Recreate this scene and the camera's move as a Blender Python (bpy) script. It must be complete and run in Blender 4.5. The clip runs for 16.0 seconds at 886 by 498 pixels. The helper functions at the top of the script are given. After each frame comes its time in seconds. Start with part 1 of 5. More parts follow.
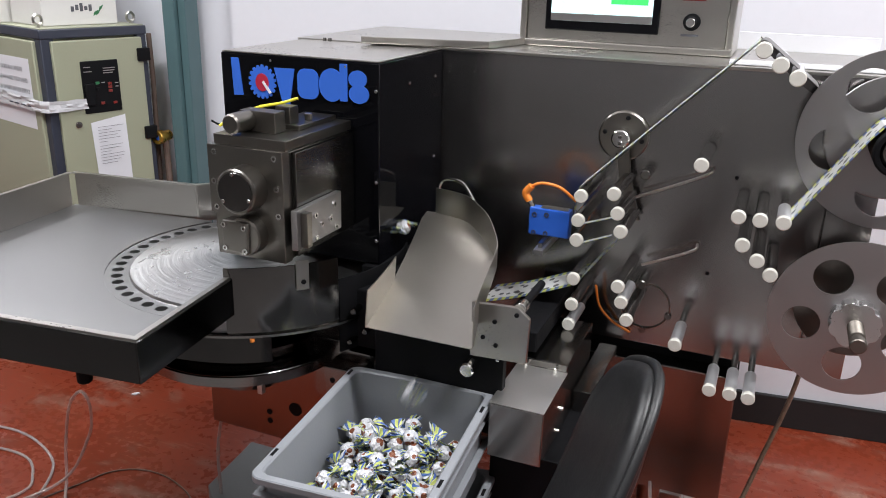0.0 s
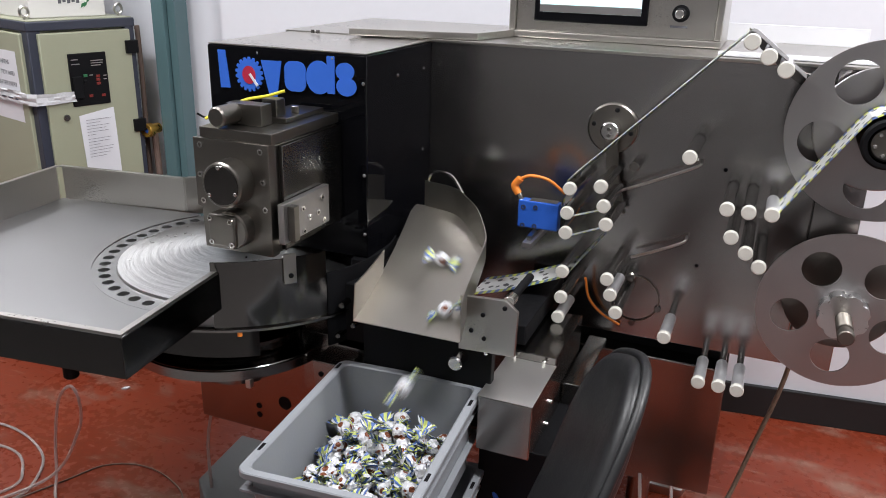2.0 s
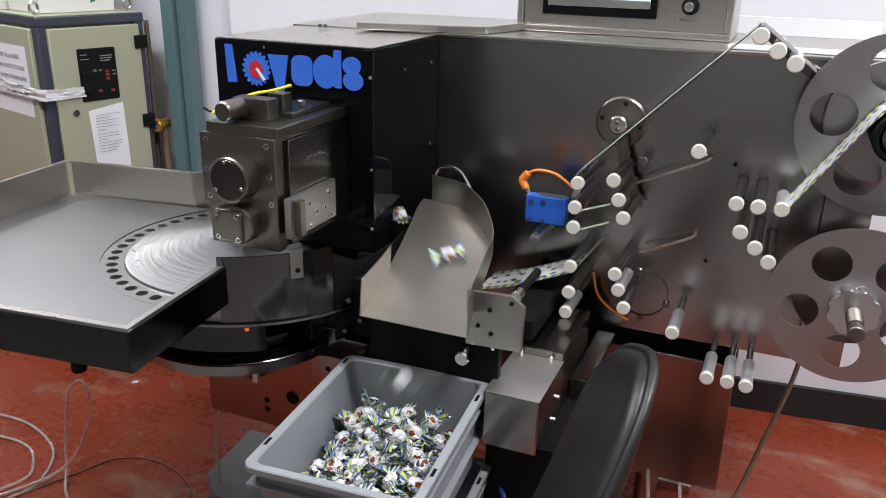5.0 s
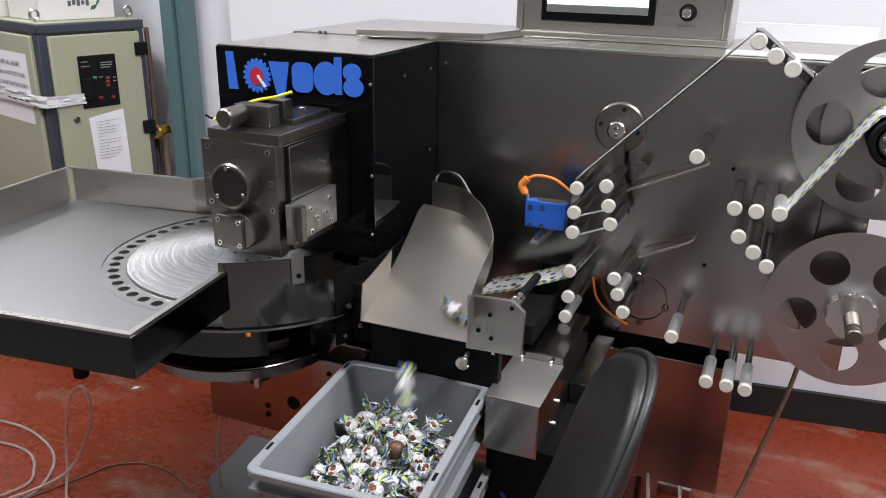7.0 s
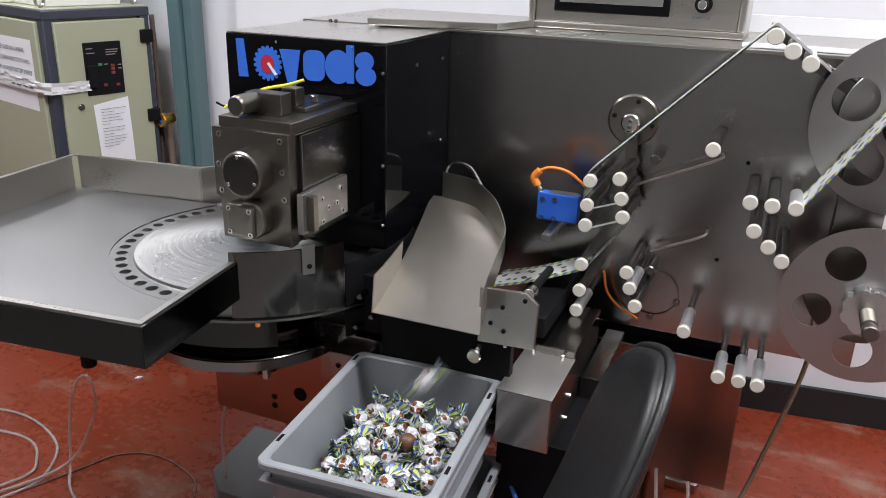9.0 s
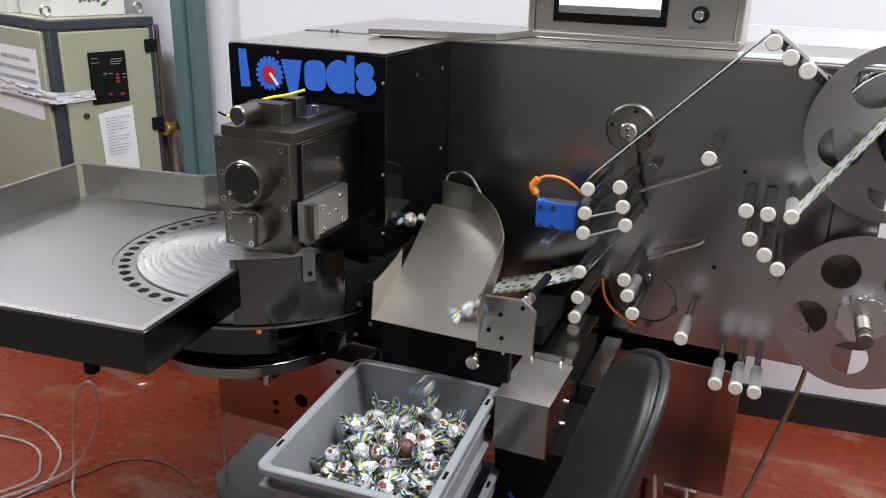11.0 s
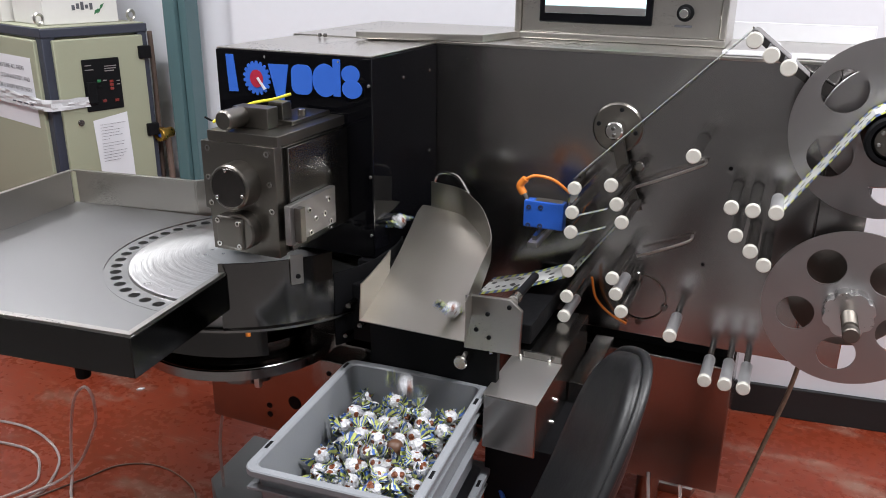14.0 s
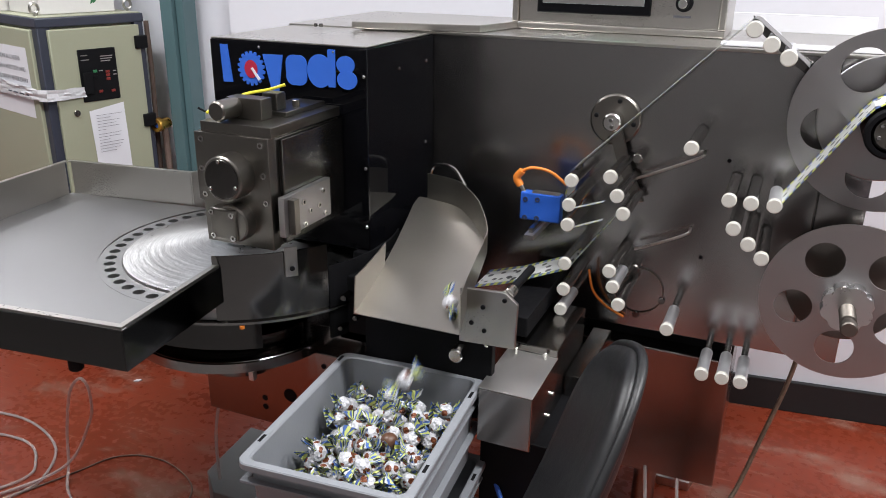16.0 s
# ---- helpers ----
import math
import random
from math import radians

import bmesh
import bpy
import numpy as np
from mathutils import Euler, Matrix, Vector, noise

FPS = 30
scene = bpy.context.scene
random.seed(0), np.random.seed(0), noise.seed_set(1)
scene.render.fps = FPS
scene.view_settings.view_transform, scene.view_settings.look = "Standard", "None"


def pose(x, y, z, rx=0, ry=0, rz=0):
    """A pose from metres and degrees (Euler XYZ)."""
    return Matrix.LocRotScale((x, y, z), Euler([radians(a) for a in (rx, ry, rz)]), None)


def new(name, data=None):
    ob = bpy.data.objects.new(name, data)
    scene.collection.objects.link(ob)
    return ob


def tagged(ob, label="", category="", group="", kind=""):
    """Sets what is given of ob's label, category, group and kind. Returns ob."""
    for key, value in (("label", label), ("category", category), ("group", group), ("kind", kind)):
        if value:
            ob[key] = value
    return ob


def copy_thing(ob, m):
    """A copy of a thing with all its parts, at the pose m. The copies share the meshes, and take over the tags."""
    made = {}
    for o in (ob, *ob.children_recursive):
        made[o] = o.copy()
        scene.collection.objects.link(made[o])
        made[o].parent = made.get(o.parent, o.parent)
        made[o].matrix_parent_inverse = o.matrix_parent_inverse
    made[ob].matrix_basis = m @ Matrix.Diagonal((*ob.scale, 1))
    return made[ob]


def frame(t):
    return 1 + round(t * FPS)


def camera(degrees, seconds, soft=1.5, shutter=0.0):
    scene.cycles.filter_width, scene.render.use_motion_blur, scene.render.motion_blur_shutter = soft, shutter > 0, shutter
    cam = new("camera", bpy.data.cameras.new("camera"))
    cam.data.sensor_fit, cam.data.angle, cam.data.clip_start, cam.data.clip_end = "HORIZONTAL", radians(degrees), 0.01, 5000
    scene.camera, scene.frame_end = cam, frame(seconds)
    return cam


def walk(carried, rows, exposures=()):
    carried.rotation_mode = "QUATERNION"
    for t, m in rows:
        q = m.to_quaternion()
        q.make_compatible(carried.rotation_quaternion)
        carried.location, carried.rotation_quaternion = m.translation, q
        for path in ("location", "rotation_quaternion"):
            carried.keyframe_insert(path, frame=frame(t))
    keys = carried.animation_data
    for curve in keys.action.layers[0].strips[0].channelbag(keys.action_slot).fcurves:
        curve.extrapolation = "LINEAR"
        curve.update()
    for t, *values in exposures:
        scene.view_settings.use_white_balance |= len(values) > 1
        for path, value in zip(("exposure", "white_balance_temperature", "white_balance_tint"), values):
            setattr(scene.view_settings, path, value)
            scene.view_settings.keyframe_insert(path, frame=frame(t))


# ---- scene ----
cam = camera(57.6, 16.0, soft=0.95, shutter=0.5)
ROWS = [
    (0.0, -0.0141, -0.0085, 1.4985, -19.545, -1.39, 22.819),
    (0.5, -0.0036, -0.0087, 1.4979, -19.767, -1.308, 22.558),
    (1.0, -0.0002, -0.0032, 1.4964, -19.948, -1.229, 22.306),
    (1.5, -0.0036, -0.0004, 1.4982, -20.054, -1.127, 22.544),
    (2.0, -0.0051, 0.0017, 1.4987, -20.091, -1.354, 22.387),
    (2.5, -0.009, 0.0028, 1.4962, -20.229, -1.414, 22.63),
    (3.0, -0.0059, 0.0028, 1.4961, -20.452, -1.429, 22.997),
    (3.5, -0.0014, 0.0062, 1.4947, -20.483, -1.285, 22.787),
    (4.0, -0.0012, 0.0093, 1.4951, -20.527, -1.281, 23.032),
    (6.5, 0.0006, 0.0038, 1.4994, -20.21, -1.02, 22.976),
    (7.0, 0.0, 0.0, 1.5, -20.1, -1.0, 22.95),
    (7.5, -0.0026, -0.0015, 1.4993, -20.172, -1.111, 23.027),
    (8.0, -0.0071, 0.0017, 1.4974, -20.312, -1.24, 22.87),
    (8.5, -0.0182, 0.0046, 1.495, -20.512, -1.45, 23.083),
    (9.0, -0.0303, 0.003, 1.4914, -20.61, -1.586, 23.042),
    (11.5, -0.0077, -0.0096, 1.4998, -19.972, -1.297, 23.497),
    (12.0, -0.0006, -0.0095, 1.501, -19.939, -0.922, 23.64),
    (12.5, 0.0061, -0.0082, 1.5028, -20.097, -0.75, 23.674),
    (13.0, 0.0125, -0.0069, 1.5052, -19.94, -0.749, 23.413),
    (13.5, 0.0153, -0.0058, 1.5041, -20.055, -0.627, 23.455),
    (14.0, 0.02, -0.0036, 1.5009, -19.983, -0.633, 23.326),
    (14.5, 0.0207, 0.0012, 1.5002, -20.309, -0.669, 23.298),
    (15.0, 0.0213, 0.0022, 1.5003, -20.241, -0.748, 23.361),
    (15.5, 0.0261, 0.006, 1.4994, -20.445, -0.669, 23.204),
    (16.0, 0.0253, 0.0119, 1.4992, -20.61, -0.722, 23.435),
]
walk(cam, [(t, pose(x, y, z, 90 + pitch, roll, yaw)) for t, x, y, z, pitch, roll, yaw in ROWS])

# ---- light ----
scene.view_settings.exposure = -0.07
world = bpy.data.worlds.new("world")
scene.world = world
world.use_nodes = True
world.node_tree.nodes["Background"].inputs[0].default_value = (0.8, 0.9, 1.0, 1)
world.node_tree.nodes["Background"].inputs[1].default_value = 0.05


def tube_and_fill_light(x, y, z, length, width, power, yaw=0.0):
    data = bpy.data.lights.new("tube_and_fill", "AREA")
    data.shape, data.size, data.size_y, data.energy, data.color = "RECTANGLE", length, width, power, (0.97, 0.98, 1.0)
    ob = new("tube_and_fill", data)
    ob.matrix_world = pose(x, y, z, 0, 0, yaw)
    return ob


# unseen fluorescent tubes under the hall ceiling; two at y=2.0 added to brighten wall
for x, y, power, yaw in ((-1.9, 0.5, 82, 6.5), (1.0, 0.8, 104, 6.5), (-0.6, -2.9, 20, 6.5), (-3.4, 2.0, 62, 96.5), (2.0, 2.0, 64, 6.5)):
    tube_and_fill_light(x, y, 3.35, 1.5, 0.25, power, yaw)
    # added fill below each tube, facing up to brighten the ceiling
    up = tube_and_fill_light(x, y, 3.0, 1.5, 0.25, power * 0.2, yaw)
    up.matrix_world = pose(x, y, 3.0, 180, 0, yaw)


# ---- materials ----
def material(name, color, rough=0.5, metal=0.0, vary=0.12, scale=8.0, bump=0.0, bump_scale=60.0, stretch=(1, 1, 1), rough_vary=0.08, spec=0.5, coat=0.0, emit=None, aniso=0.0):
    """A surface with mottling at two scales, uneven gloss and fine relief; stretch gives a brushed grain."""
    m = bpy.data.materials.new(name)
    m.use_nodes = True
    nt = m.node_tree
    b = nt.nodes["Principled BSDF"]
    b.inputs["Metallic"].default_value = metal
    b.inputs["Specular IOR Level"].default_value = spec
    b.inputs["Coat Weight"].default_value = coat
    b.inputs["Anisotropic"].default_value = aniso
    tc = nt.nodes.new("ShaderNodeTexCoord")
    mp = nt.nodes.new("ShaderNodeMapping")
    mp.inputs["Scale"].default_value = stretch
    nt.links.new(tc.outputs["Object"], mp.inputs[0])
    big = nt.nodes.new("ShaderNodeTexNoise")
    big.inputs["Scale"].default_value, big.inputs["Detail"].default_value = scale, 6
    nt.links.new(tc.outputs["Object"], big.inputs["Vector"])
    fine = nt.nodes.new("ShaderNodeTexNoise")
    fine.inputs["Scale"].default_value, fine.inputs["Detail"].default_value = bump_scale, 4
    nt.links.new(mp.outputs[0], fine.inputs["Vector"])
    mix = nt.nodes.new("ShaderNodeMath")
    mix.operation = "MULTIPLY_ADD"
    nt.links.new(fine.outputs[0], mix.inputs[0])
    mix.inputs[1].default_value = 0.5
    half = nt.nodes.new("ShaderNodeMath")
    half.operation = "MULTIPLY"
    half.inputs[1].default_value = 0.5
    nt.links.new(big.outputs[0], half.inputs[0])
    nt.links.new(half.outputs[0], mix.inputs[2])
    ramp = nt.nodes.new("ShaderNodeMix")
    ramp.data_type = "RGBA"
    ramp.inputs["A"].default_value = (*[c * (1 - vary) for c in color], 1)
    ramp.inputs["B"].default_value = (*[min(1, c * (1 + vary)) for c in color], 1)
    nt.links.new(mix.outputs[0], ramp.inputs["Factor"])
    nt.links.new(ramp.outputs["Result"], b.inputs["Base Color"])
    rr = nt.nodes.new("ShaderNodeMapRange")
    rr.inputs["From Min"].default_value, rr.inputs["From Max"].default_value = 0.3, 0.7
    rr.inputs["To Min"].default_value, rr.inputs["To Max"].default_value = max(0.02, rough - rough_vary), min(1, rough + rough_vary)
    nt.links.new(mix.outputs[0], rr.inputs["Value"])
    nt.links.new(rr.outputs[0], b.inputs["Roughness"])
    if bump:
        bp = nt.nodes.new("ShaderNodeBump")
        bp.inputs["Strength"].default_value, bp.inputs["Distance"].default_value = bump, 0.002
        nt.links.new(fine.outputs[0], bp.inputs["Height"])
        nt.links.new(bp.outputs[0], b.inputs["Normal"])
    if emit:
        b.inputs["Emission Color"].default_value, b.inputs["Emission Strength"].default_value = (*color, 1), emit
    return m


STEEL = material("brushed_steel", (0.52, 0.50, 0.47), 0.30, 1.0, 0.06, 5, 0.012, 160, (1, 1, 10), 0.05)
PANEL = material("panel_steel", (0.37, 0.36, 0.355), 0.22, 1.0, 0.05, 2.5, 0.0, 40, (1, 1, 0.03), 0.012)
TRAYSTEEL = material("tray_steel", (0.355, 0.355, 0.355), 0.43, 1.0, 0.12, 4, 0.0, 40, (1, 1, 1), 0.05)
HEADSTEEL = material("head_steel", (0.23, 0.215, 0.195), 0.30, 1.0, 0.07, 9, 0.0, 120, (1, 1, 1), 0.02)
CHUTESTEEL = material("chute_steel", (0.50, 0.475, 0.43), 0.33, 1.0, 0.05, 7, 0.0, 60, (1, 1, 1), 0.05)
# lit copy of the cover's steel, for its top face; COVERSTEEL is the darker
LITTOPSTEEL = material("lit_cover_steel", (0.72, 0.70, 0.67), 0.44, 1.0, 0.08, 6, 0.02, 90, (8, 1, 1), 0.06)
COVERSTEEL = material("cover_steel", (0.40, 0.385, 0.365), 0.22, 1.0, 0.05, 6, 0.0, 90, (1, 1, 1), 0.02)
GUARDSTEEL = material("guard_steel", (0.15, 0.143, 0.138), 0.13, 1.0, 0.10, 6, 0.004, 60, (1, 1, 1), 0.04)
DARKSTEEL = material("dark_steel", (0.27, 0.26, 0.25), 0.20, 1.0, 0.08, 5, 0.006, 150, (1, 1, 1), 0.03)
# steel blackened in its base colour to stand in for dark reflections
SHADESTEEL = material("shaded_steel", (0.065, 0.062, 0.06), 0.14, 1.0, 0.15, 6, 0.02, 60, (1, 1, 1), 0.04)
SPINDLE = material("oily_spindle_steel", (0.19, 0.17, 0.15), 0.48, 1.0, 0.15, 30, 0.05, 120)
NUTSTEEL = material("nut_aluminium", (0.66, 0.65, 0.65), 0.30, 1.0, 0.05, 12, 0.03, 120)
DARKFILM = material("dark_film", (0.11, 0.105, 0.10), 0.4, 0.0, 0.15, 20)
REELSTEEL = material("reel_aluminium", (0.42, 0.405, 0.405), 0.40, 1.0, 0.05, 6, 0.03, 120, (1, 1, 1), 0.05)
CHROME = material("bright_metal", (0.72, 0.71, 0.69), 0.18, 1.0, 0.05, 20, 0.02, 90)
BLACK = material("black_acrylic", (0.003, 0.003, 0.004), 0.05, 0.0, 0.2, 4, 0.0, 60, rough_vary=0.03, spec=0.22)
MATTBLACK = material("black_paint", (0.006, 0.006, 0.007), 0.55, 0.0, 0.3, 10, 0.05, 80, spec=0.12)
RUBBER = material("black_leatherette", (0.012, 0.012, 0.013), 0.42, 0.0, 0.35, 14, 0.25, 260, rough_vary=0.12)
WHITECAP = material("white_plastic", (0.60, 0.58, 0.53), 0.45, 0.0, 0.06, 30, 0.05, 120)
ROLLERSTEEL = material("roller_steel", (0.42, 0.41, 0.40), 0.18, 1.0, 0.08, 25, 0.03, 160, (1, 0.2, 1))
SLEEVE = material("roller_aluminium", (0.70, 0.70, 0.72), 0.5, 1.0, 0.06, 25, 0.05, 200, (1, 0.2, 1))
BLUE = material("sensor_blue", (0.02, 0.10, 0.48), 0.35, 0.0, 0.08, 30, 0.05, 150)
LOGOBLUE = material("logo_blue", (0.035, 0.14, 0.62), 0.4, 0.0, 0.04, 30)
LOGORED = material("logo_red", (0.45, 0.02, 0.05), 0.4, 0.0, 0.04, 30)
ORANGE = material("orange_cable", (0.75, 0.22, 0.03), 0.45, 0.0, 0.1, 40)
YELLOW = material("yellow_cable", (0.70, 0.62, 0.03), 0.45, 0.0, 0.1, 40)
GREYBOX = material("grey_polypropylene", (0.24, 0.25, 0.27), 0.36, 0.0, 0.08, 14, 0.10, 180)
GREYPAINT = material("grey_machine_paint", (0.15, 0.158, 0.16), 0.4, 0.0, 0.15, 10, 0.05, 90)
CABINET = material("beige_enamel", (0.34, 0.35, 0.25), 0.42, 0.0, 0.06, 5, 0.06, 160)
NAVY = material("navy_enamel", (0.035, 0.04, 0.06), 0.4, 0.0, 0.15, 8, 0.05, 120)
PAPER = material("white_paper", (0.74, 0.74, 0.78), 0.7, 0.0, 0.04, 20, 0.05, 60)
INK = material("printed_ink", (0.10, 0.10, 0.115), 0.7, 0.0, 0.1, 50)
CARD = material("white_cardboard", (0.70, 0.68, 0.66), 0.6, 0.0, 0.06, 9, 0.08, 60)
GREENLEAF = material("printed_green", (0.03, 0.16, 0.06), 0.6, 0.0, 0.15, 30)
TEAL = material("teal_paint", (0.080, 0.145, 0.157), 0.4, 0.0, 0.08, 5, 0.05, 90)
WALL = material("white_wall_paint", (0.74, 0.74, 0.79), 0.6, 0.0, 0.04, 2, 0.12, 40)
WHITEBOARD = material("white_laminate", (0.76, 0.76, 0.80), 0.35, 0.0, 0.03, 5)
# made-up grey for the floor out of view, set for the panel's reflections
UNSEENFLOOR = material("unseen_floor_grey", (0.17, 0.16, 0.156), 0.6, 0.0, 0.3, 0.7, 0.1, 30)
REARWALL = material("unseen_wall_grey", (0.46, 0.45, 0.445), 0.7, 0.0, 0.3, 0.7, 0.1, 30)
CEIL = material("hall_ceiling", (0.55, 0.55, 0.55), 0.8, 0.0, 0.1, 1, 0.1, 20)
SKIRT = material("black_skirting", (0.012, 0.012, 0.013), 0.6, 0.0, 0.3, 10, 0.1, 60)
SCREEN = material("lit_screen", (0.62, 0.80, 0.84), 0.3, 0.0, 0.03, 10, emit=0.5)
SCREENGREEN = material("lit_green", (0.05, 0.55, 0.12), 0.3, 0.0, 0.03, 10, emit=0.8)
LEDRED = material("red_indicator", (0.20, 0.025, 0.02), 0.3, 0.0, 0.1, 10, emit=0.04)
LEDGREEN = material("green_indicator", (0.03, 0.18, 0.07), 0.3, 0.0, 0.1, 10, emit=0.04)
BRASS = material("brass_fitting", (0.62, 0.36, 0.08), 0.3, 1.0, 0.1, 30)
BROWN = material("brown_stain", (0.16, 0.11, 0.09), 0.7, 0.0, 0.3, 10, 0.2, 40)
CHOC = material("chocolate", (0.10, 0.045, 0.025), 0.45, 0.0, 0.25, 60, 0.1, 200)
GREASE = material("dirty_cable", (0.15, 0.10, 0.07), 0.6, 0.0, 0.95, 55, 0.4, 120)


def floor_material():
    m = material("red_floor_paint", (0.19, 0.031, 0.013), 0.28, 0.0, 0.6, 3.5, 0.14, 38, rough_vary=0.14, spec=0.32)
    nt = m.node_tree
    b = nt.nodes["Principled BSDF"]
    src = b.inputs["Base Color"].links[0].from_socket
    tc = nt.nodes.new("ShaderNodeTexCoord")
    mp = nt.nodes.new("ShaderNodeMapping")
    mp.inputs["Scale"].default_value = (1.0, 2.2, 1.0)
    mp.inputs["Rotation"].default_value = (0, 0, 0.5)
    nt.links.new(tc.outputs["Object"], mp.inputs[0])
    n = nt.nodes.new("ShaderNodeTexNoise")
    n.inputs["Scale"].default_value, n.inputs["Detail"].default_value, n.inputs["Roughness"].default_value = 2.2, 12, 0.74
    nt.links.new(mp.outputs[0], n.inputs["Vector"])
    r = nt.nodes.new("ShaderNodeMapRange")
    r.inputs["From Min"].default_value, r.inputs["From Max"].default_value = 0.60, 0.74
    r.inputs["To Max"].default_value = 0.45
    nt.links.new(n.outputs[0], r.inputs["Value"])
    mix = nt.nodes.new("ShaderNodeMix")
    mix.data_type = "RGBA"
    nt.links.new(r.outputs[0], mix.inputs["Factor"])
    nt.links.new(src, mix.inputs["A"])
    mix.inputs["B"].default_value = (0.27, 0.14, 0.10, 1)
    # dusty worn patches, and thin pale scuffs drawn along one way
    mp2 = nt.nodes.new("ShaderNodeMapping")
    mp2.inputs["Scale"].default_value, mp2.inputs["Rotation"].default_value = (3.0, 26.0, 1.0), (0, 0, 0.35)
    nt.links.new(tc.outputs["Object"], mp2.inputs[0])
    sc = nt.nodes.new("ShaderNodeTexNoise")
    sc.inputs["Scale"].default_value, sc.inputs["Detail"].default_value, sc.inputs["Roughness"].default_value = 2.0, 8, 0.65
    nt.links.new(mp2.outputs[0], sc.inputs["Vector"])
    r2 = nt.nodes.new("ShaderNodeMapRange")
    r2.inputs["From Min"].default_value, r2.inputs["From Max"].default_value, r2.inputs["To Max"].default_value = 0.58, 0.72, 0.55
    nt.links.new(sc.outputs[0], r2.inputs["Value"])
    dust = nt.nodes.new("ShaderNodeTexNoise")
    dust.inputs["Scale"].default_value, dust.inputs["Detail"].default_value, dust.inputs["Roughness"].default_value = 3.0, 10, 0.62
    nt.links.new(mp.outputs[0], dust.inputs["Vector"])
    r3 = nt.nodes.new("ShaderNodeMapRange")
    r3.inputs["From Min"].default_value, r3.inputs["From Max"].default_value, r3.inputs["To Max"].default_value = 0.55, 0.68, 0.72
    nt.links.new(dust.outputs[0], r3.inputs["Value"])
    prev = mix.outputs["Result"]
    for fac, tone in ((r2.outputs[0], (0.42, 0.20, 0.14, 1)), (r3.outputs[0], (0.27, 0.155, 0.115, 1))):
        mx = nt.nodes.new("ShaderNodeMix")
        mx.data_type = "RGBA"
        nt.links.new(fac, mx.inputs["Factor"])
        nt.links.new(prev, mx.inputs["A"])
        mx.inputs["B"].default_value = tone
        prev = mx.outputs["Result"]
    nt.links.new(prev, b.inputs["Base Color"])
    return m


def web_material(name):
    """Printed wrapping film: yellow and blue chequered edges, white middle with dark spots; u runs along the film, v across."""
    m = bpy.data.materials.new(name)
    m.use_nodes = True
    nt = m.node_tree
    b = nt.nodes["Principled BSDF"]
    b.inputs["Roughness"].default_value = 0.32
    uv = nt.nodes.new("ShaderNodeUVMap")
    sep = nt.nodes.new("ShaderNodeSeparateXYZ")
    nt.links.new(uv.outputs[0], sep.inputs[0])

    def math_node(op, a, c=None):
        n = nt.nodes.new("ShaderNodeMath")
        n.operation = op
        for i, v in enumerate((a, c)):
            if v is None:
                continue
            if isinstance(v, (int, float)):
                n.inputs[i].default_value = v
            else:
                nt.links.new(v, n.inputs[i])
        return n.outputs[0]

    def mixed(f, a, c):
        n = nt.nodes.new("ShaderNodeMix")
        n.data_type = "RGBA"
        nt.links.new(f, n.inputs["Factor"])
        for k, v in (("A", a), ("B", c)):
            if isinstance(v, tuple):
                n.inputs[k].default_value = (*v, 1)
            else:
                nt.links.new(v, n.inputs[k])
        return n.outputs["Result"]

    along, across = sep.outputs[0], sep.outputs[1]
    check = math_node("GREATER_THAN", math_node("FRACT", math_node("MULTIPLY", along, 1 / 0.020)), 0.5)
    edge = math_node("GREATER_THAN", math_node("ABSOLUTE", math_node("SUBTRACT", across, 0.5)), 0.36)
    vor = nt.nodes.new("ShaderNodeTexVoronoi")
    vor.inputs["Scale"].default_value = 45
    comb = nt.nodes.new("ShaderNodeCombineXYZ")
    nt.links.new(along, comb.inputs[0])
    nt.links.new(math_node("MULTIPLY", across, 0.1), comb.inputs[1])
    nt.links.new(comb.outputs[0], vor.inputs["Vector"])
    spot = math_node("LESS_THAN", vor.outputs["Distance"], 0.33)
    stripes = mixed(check, (0.55, 0.60, 0.10), (0.06, 0.12, 0.34))
    middle = mixed(spot, (0.72, 0.72, 0.72), (0.05, 0.05, 0.06))
    nt.links.new(mixed(edge, middle, stripes), b.inputs["Base Color"])
    return m


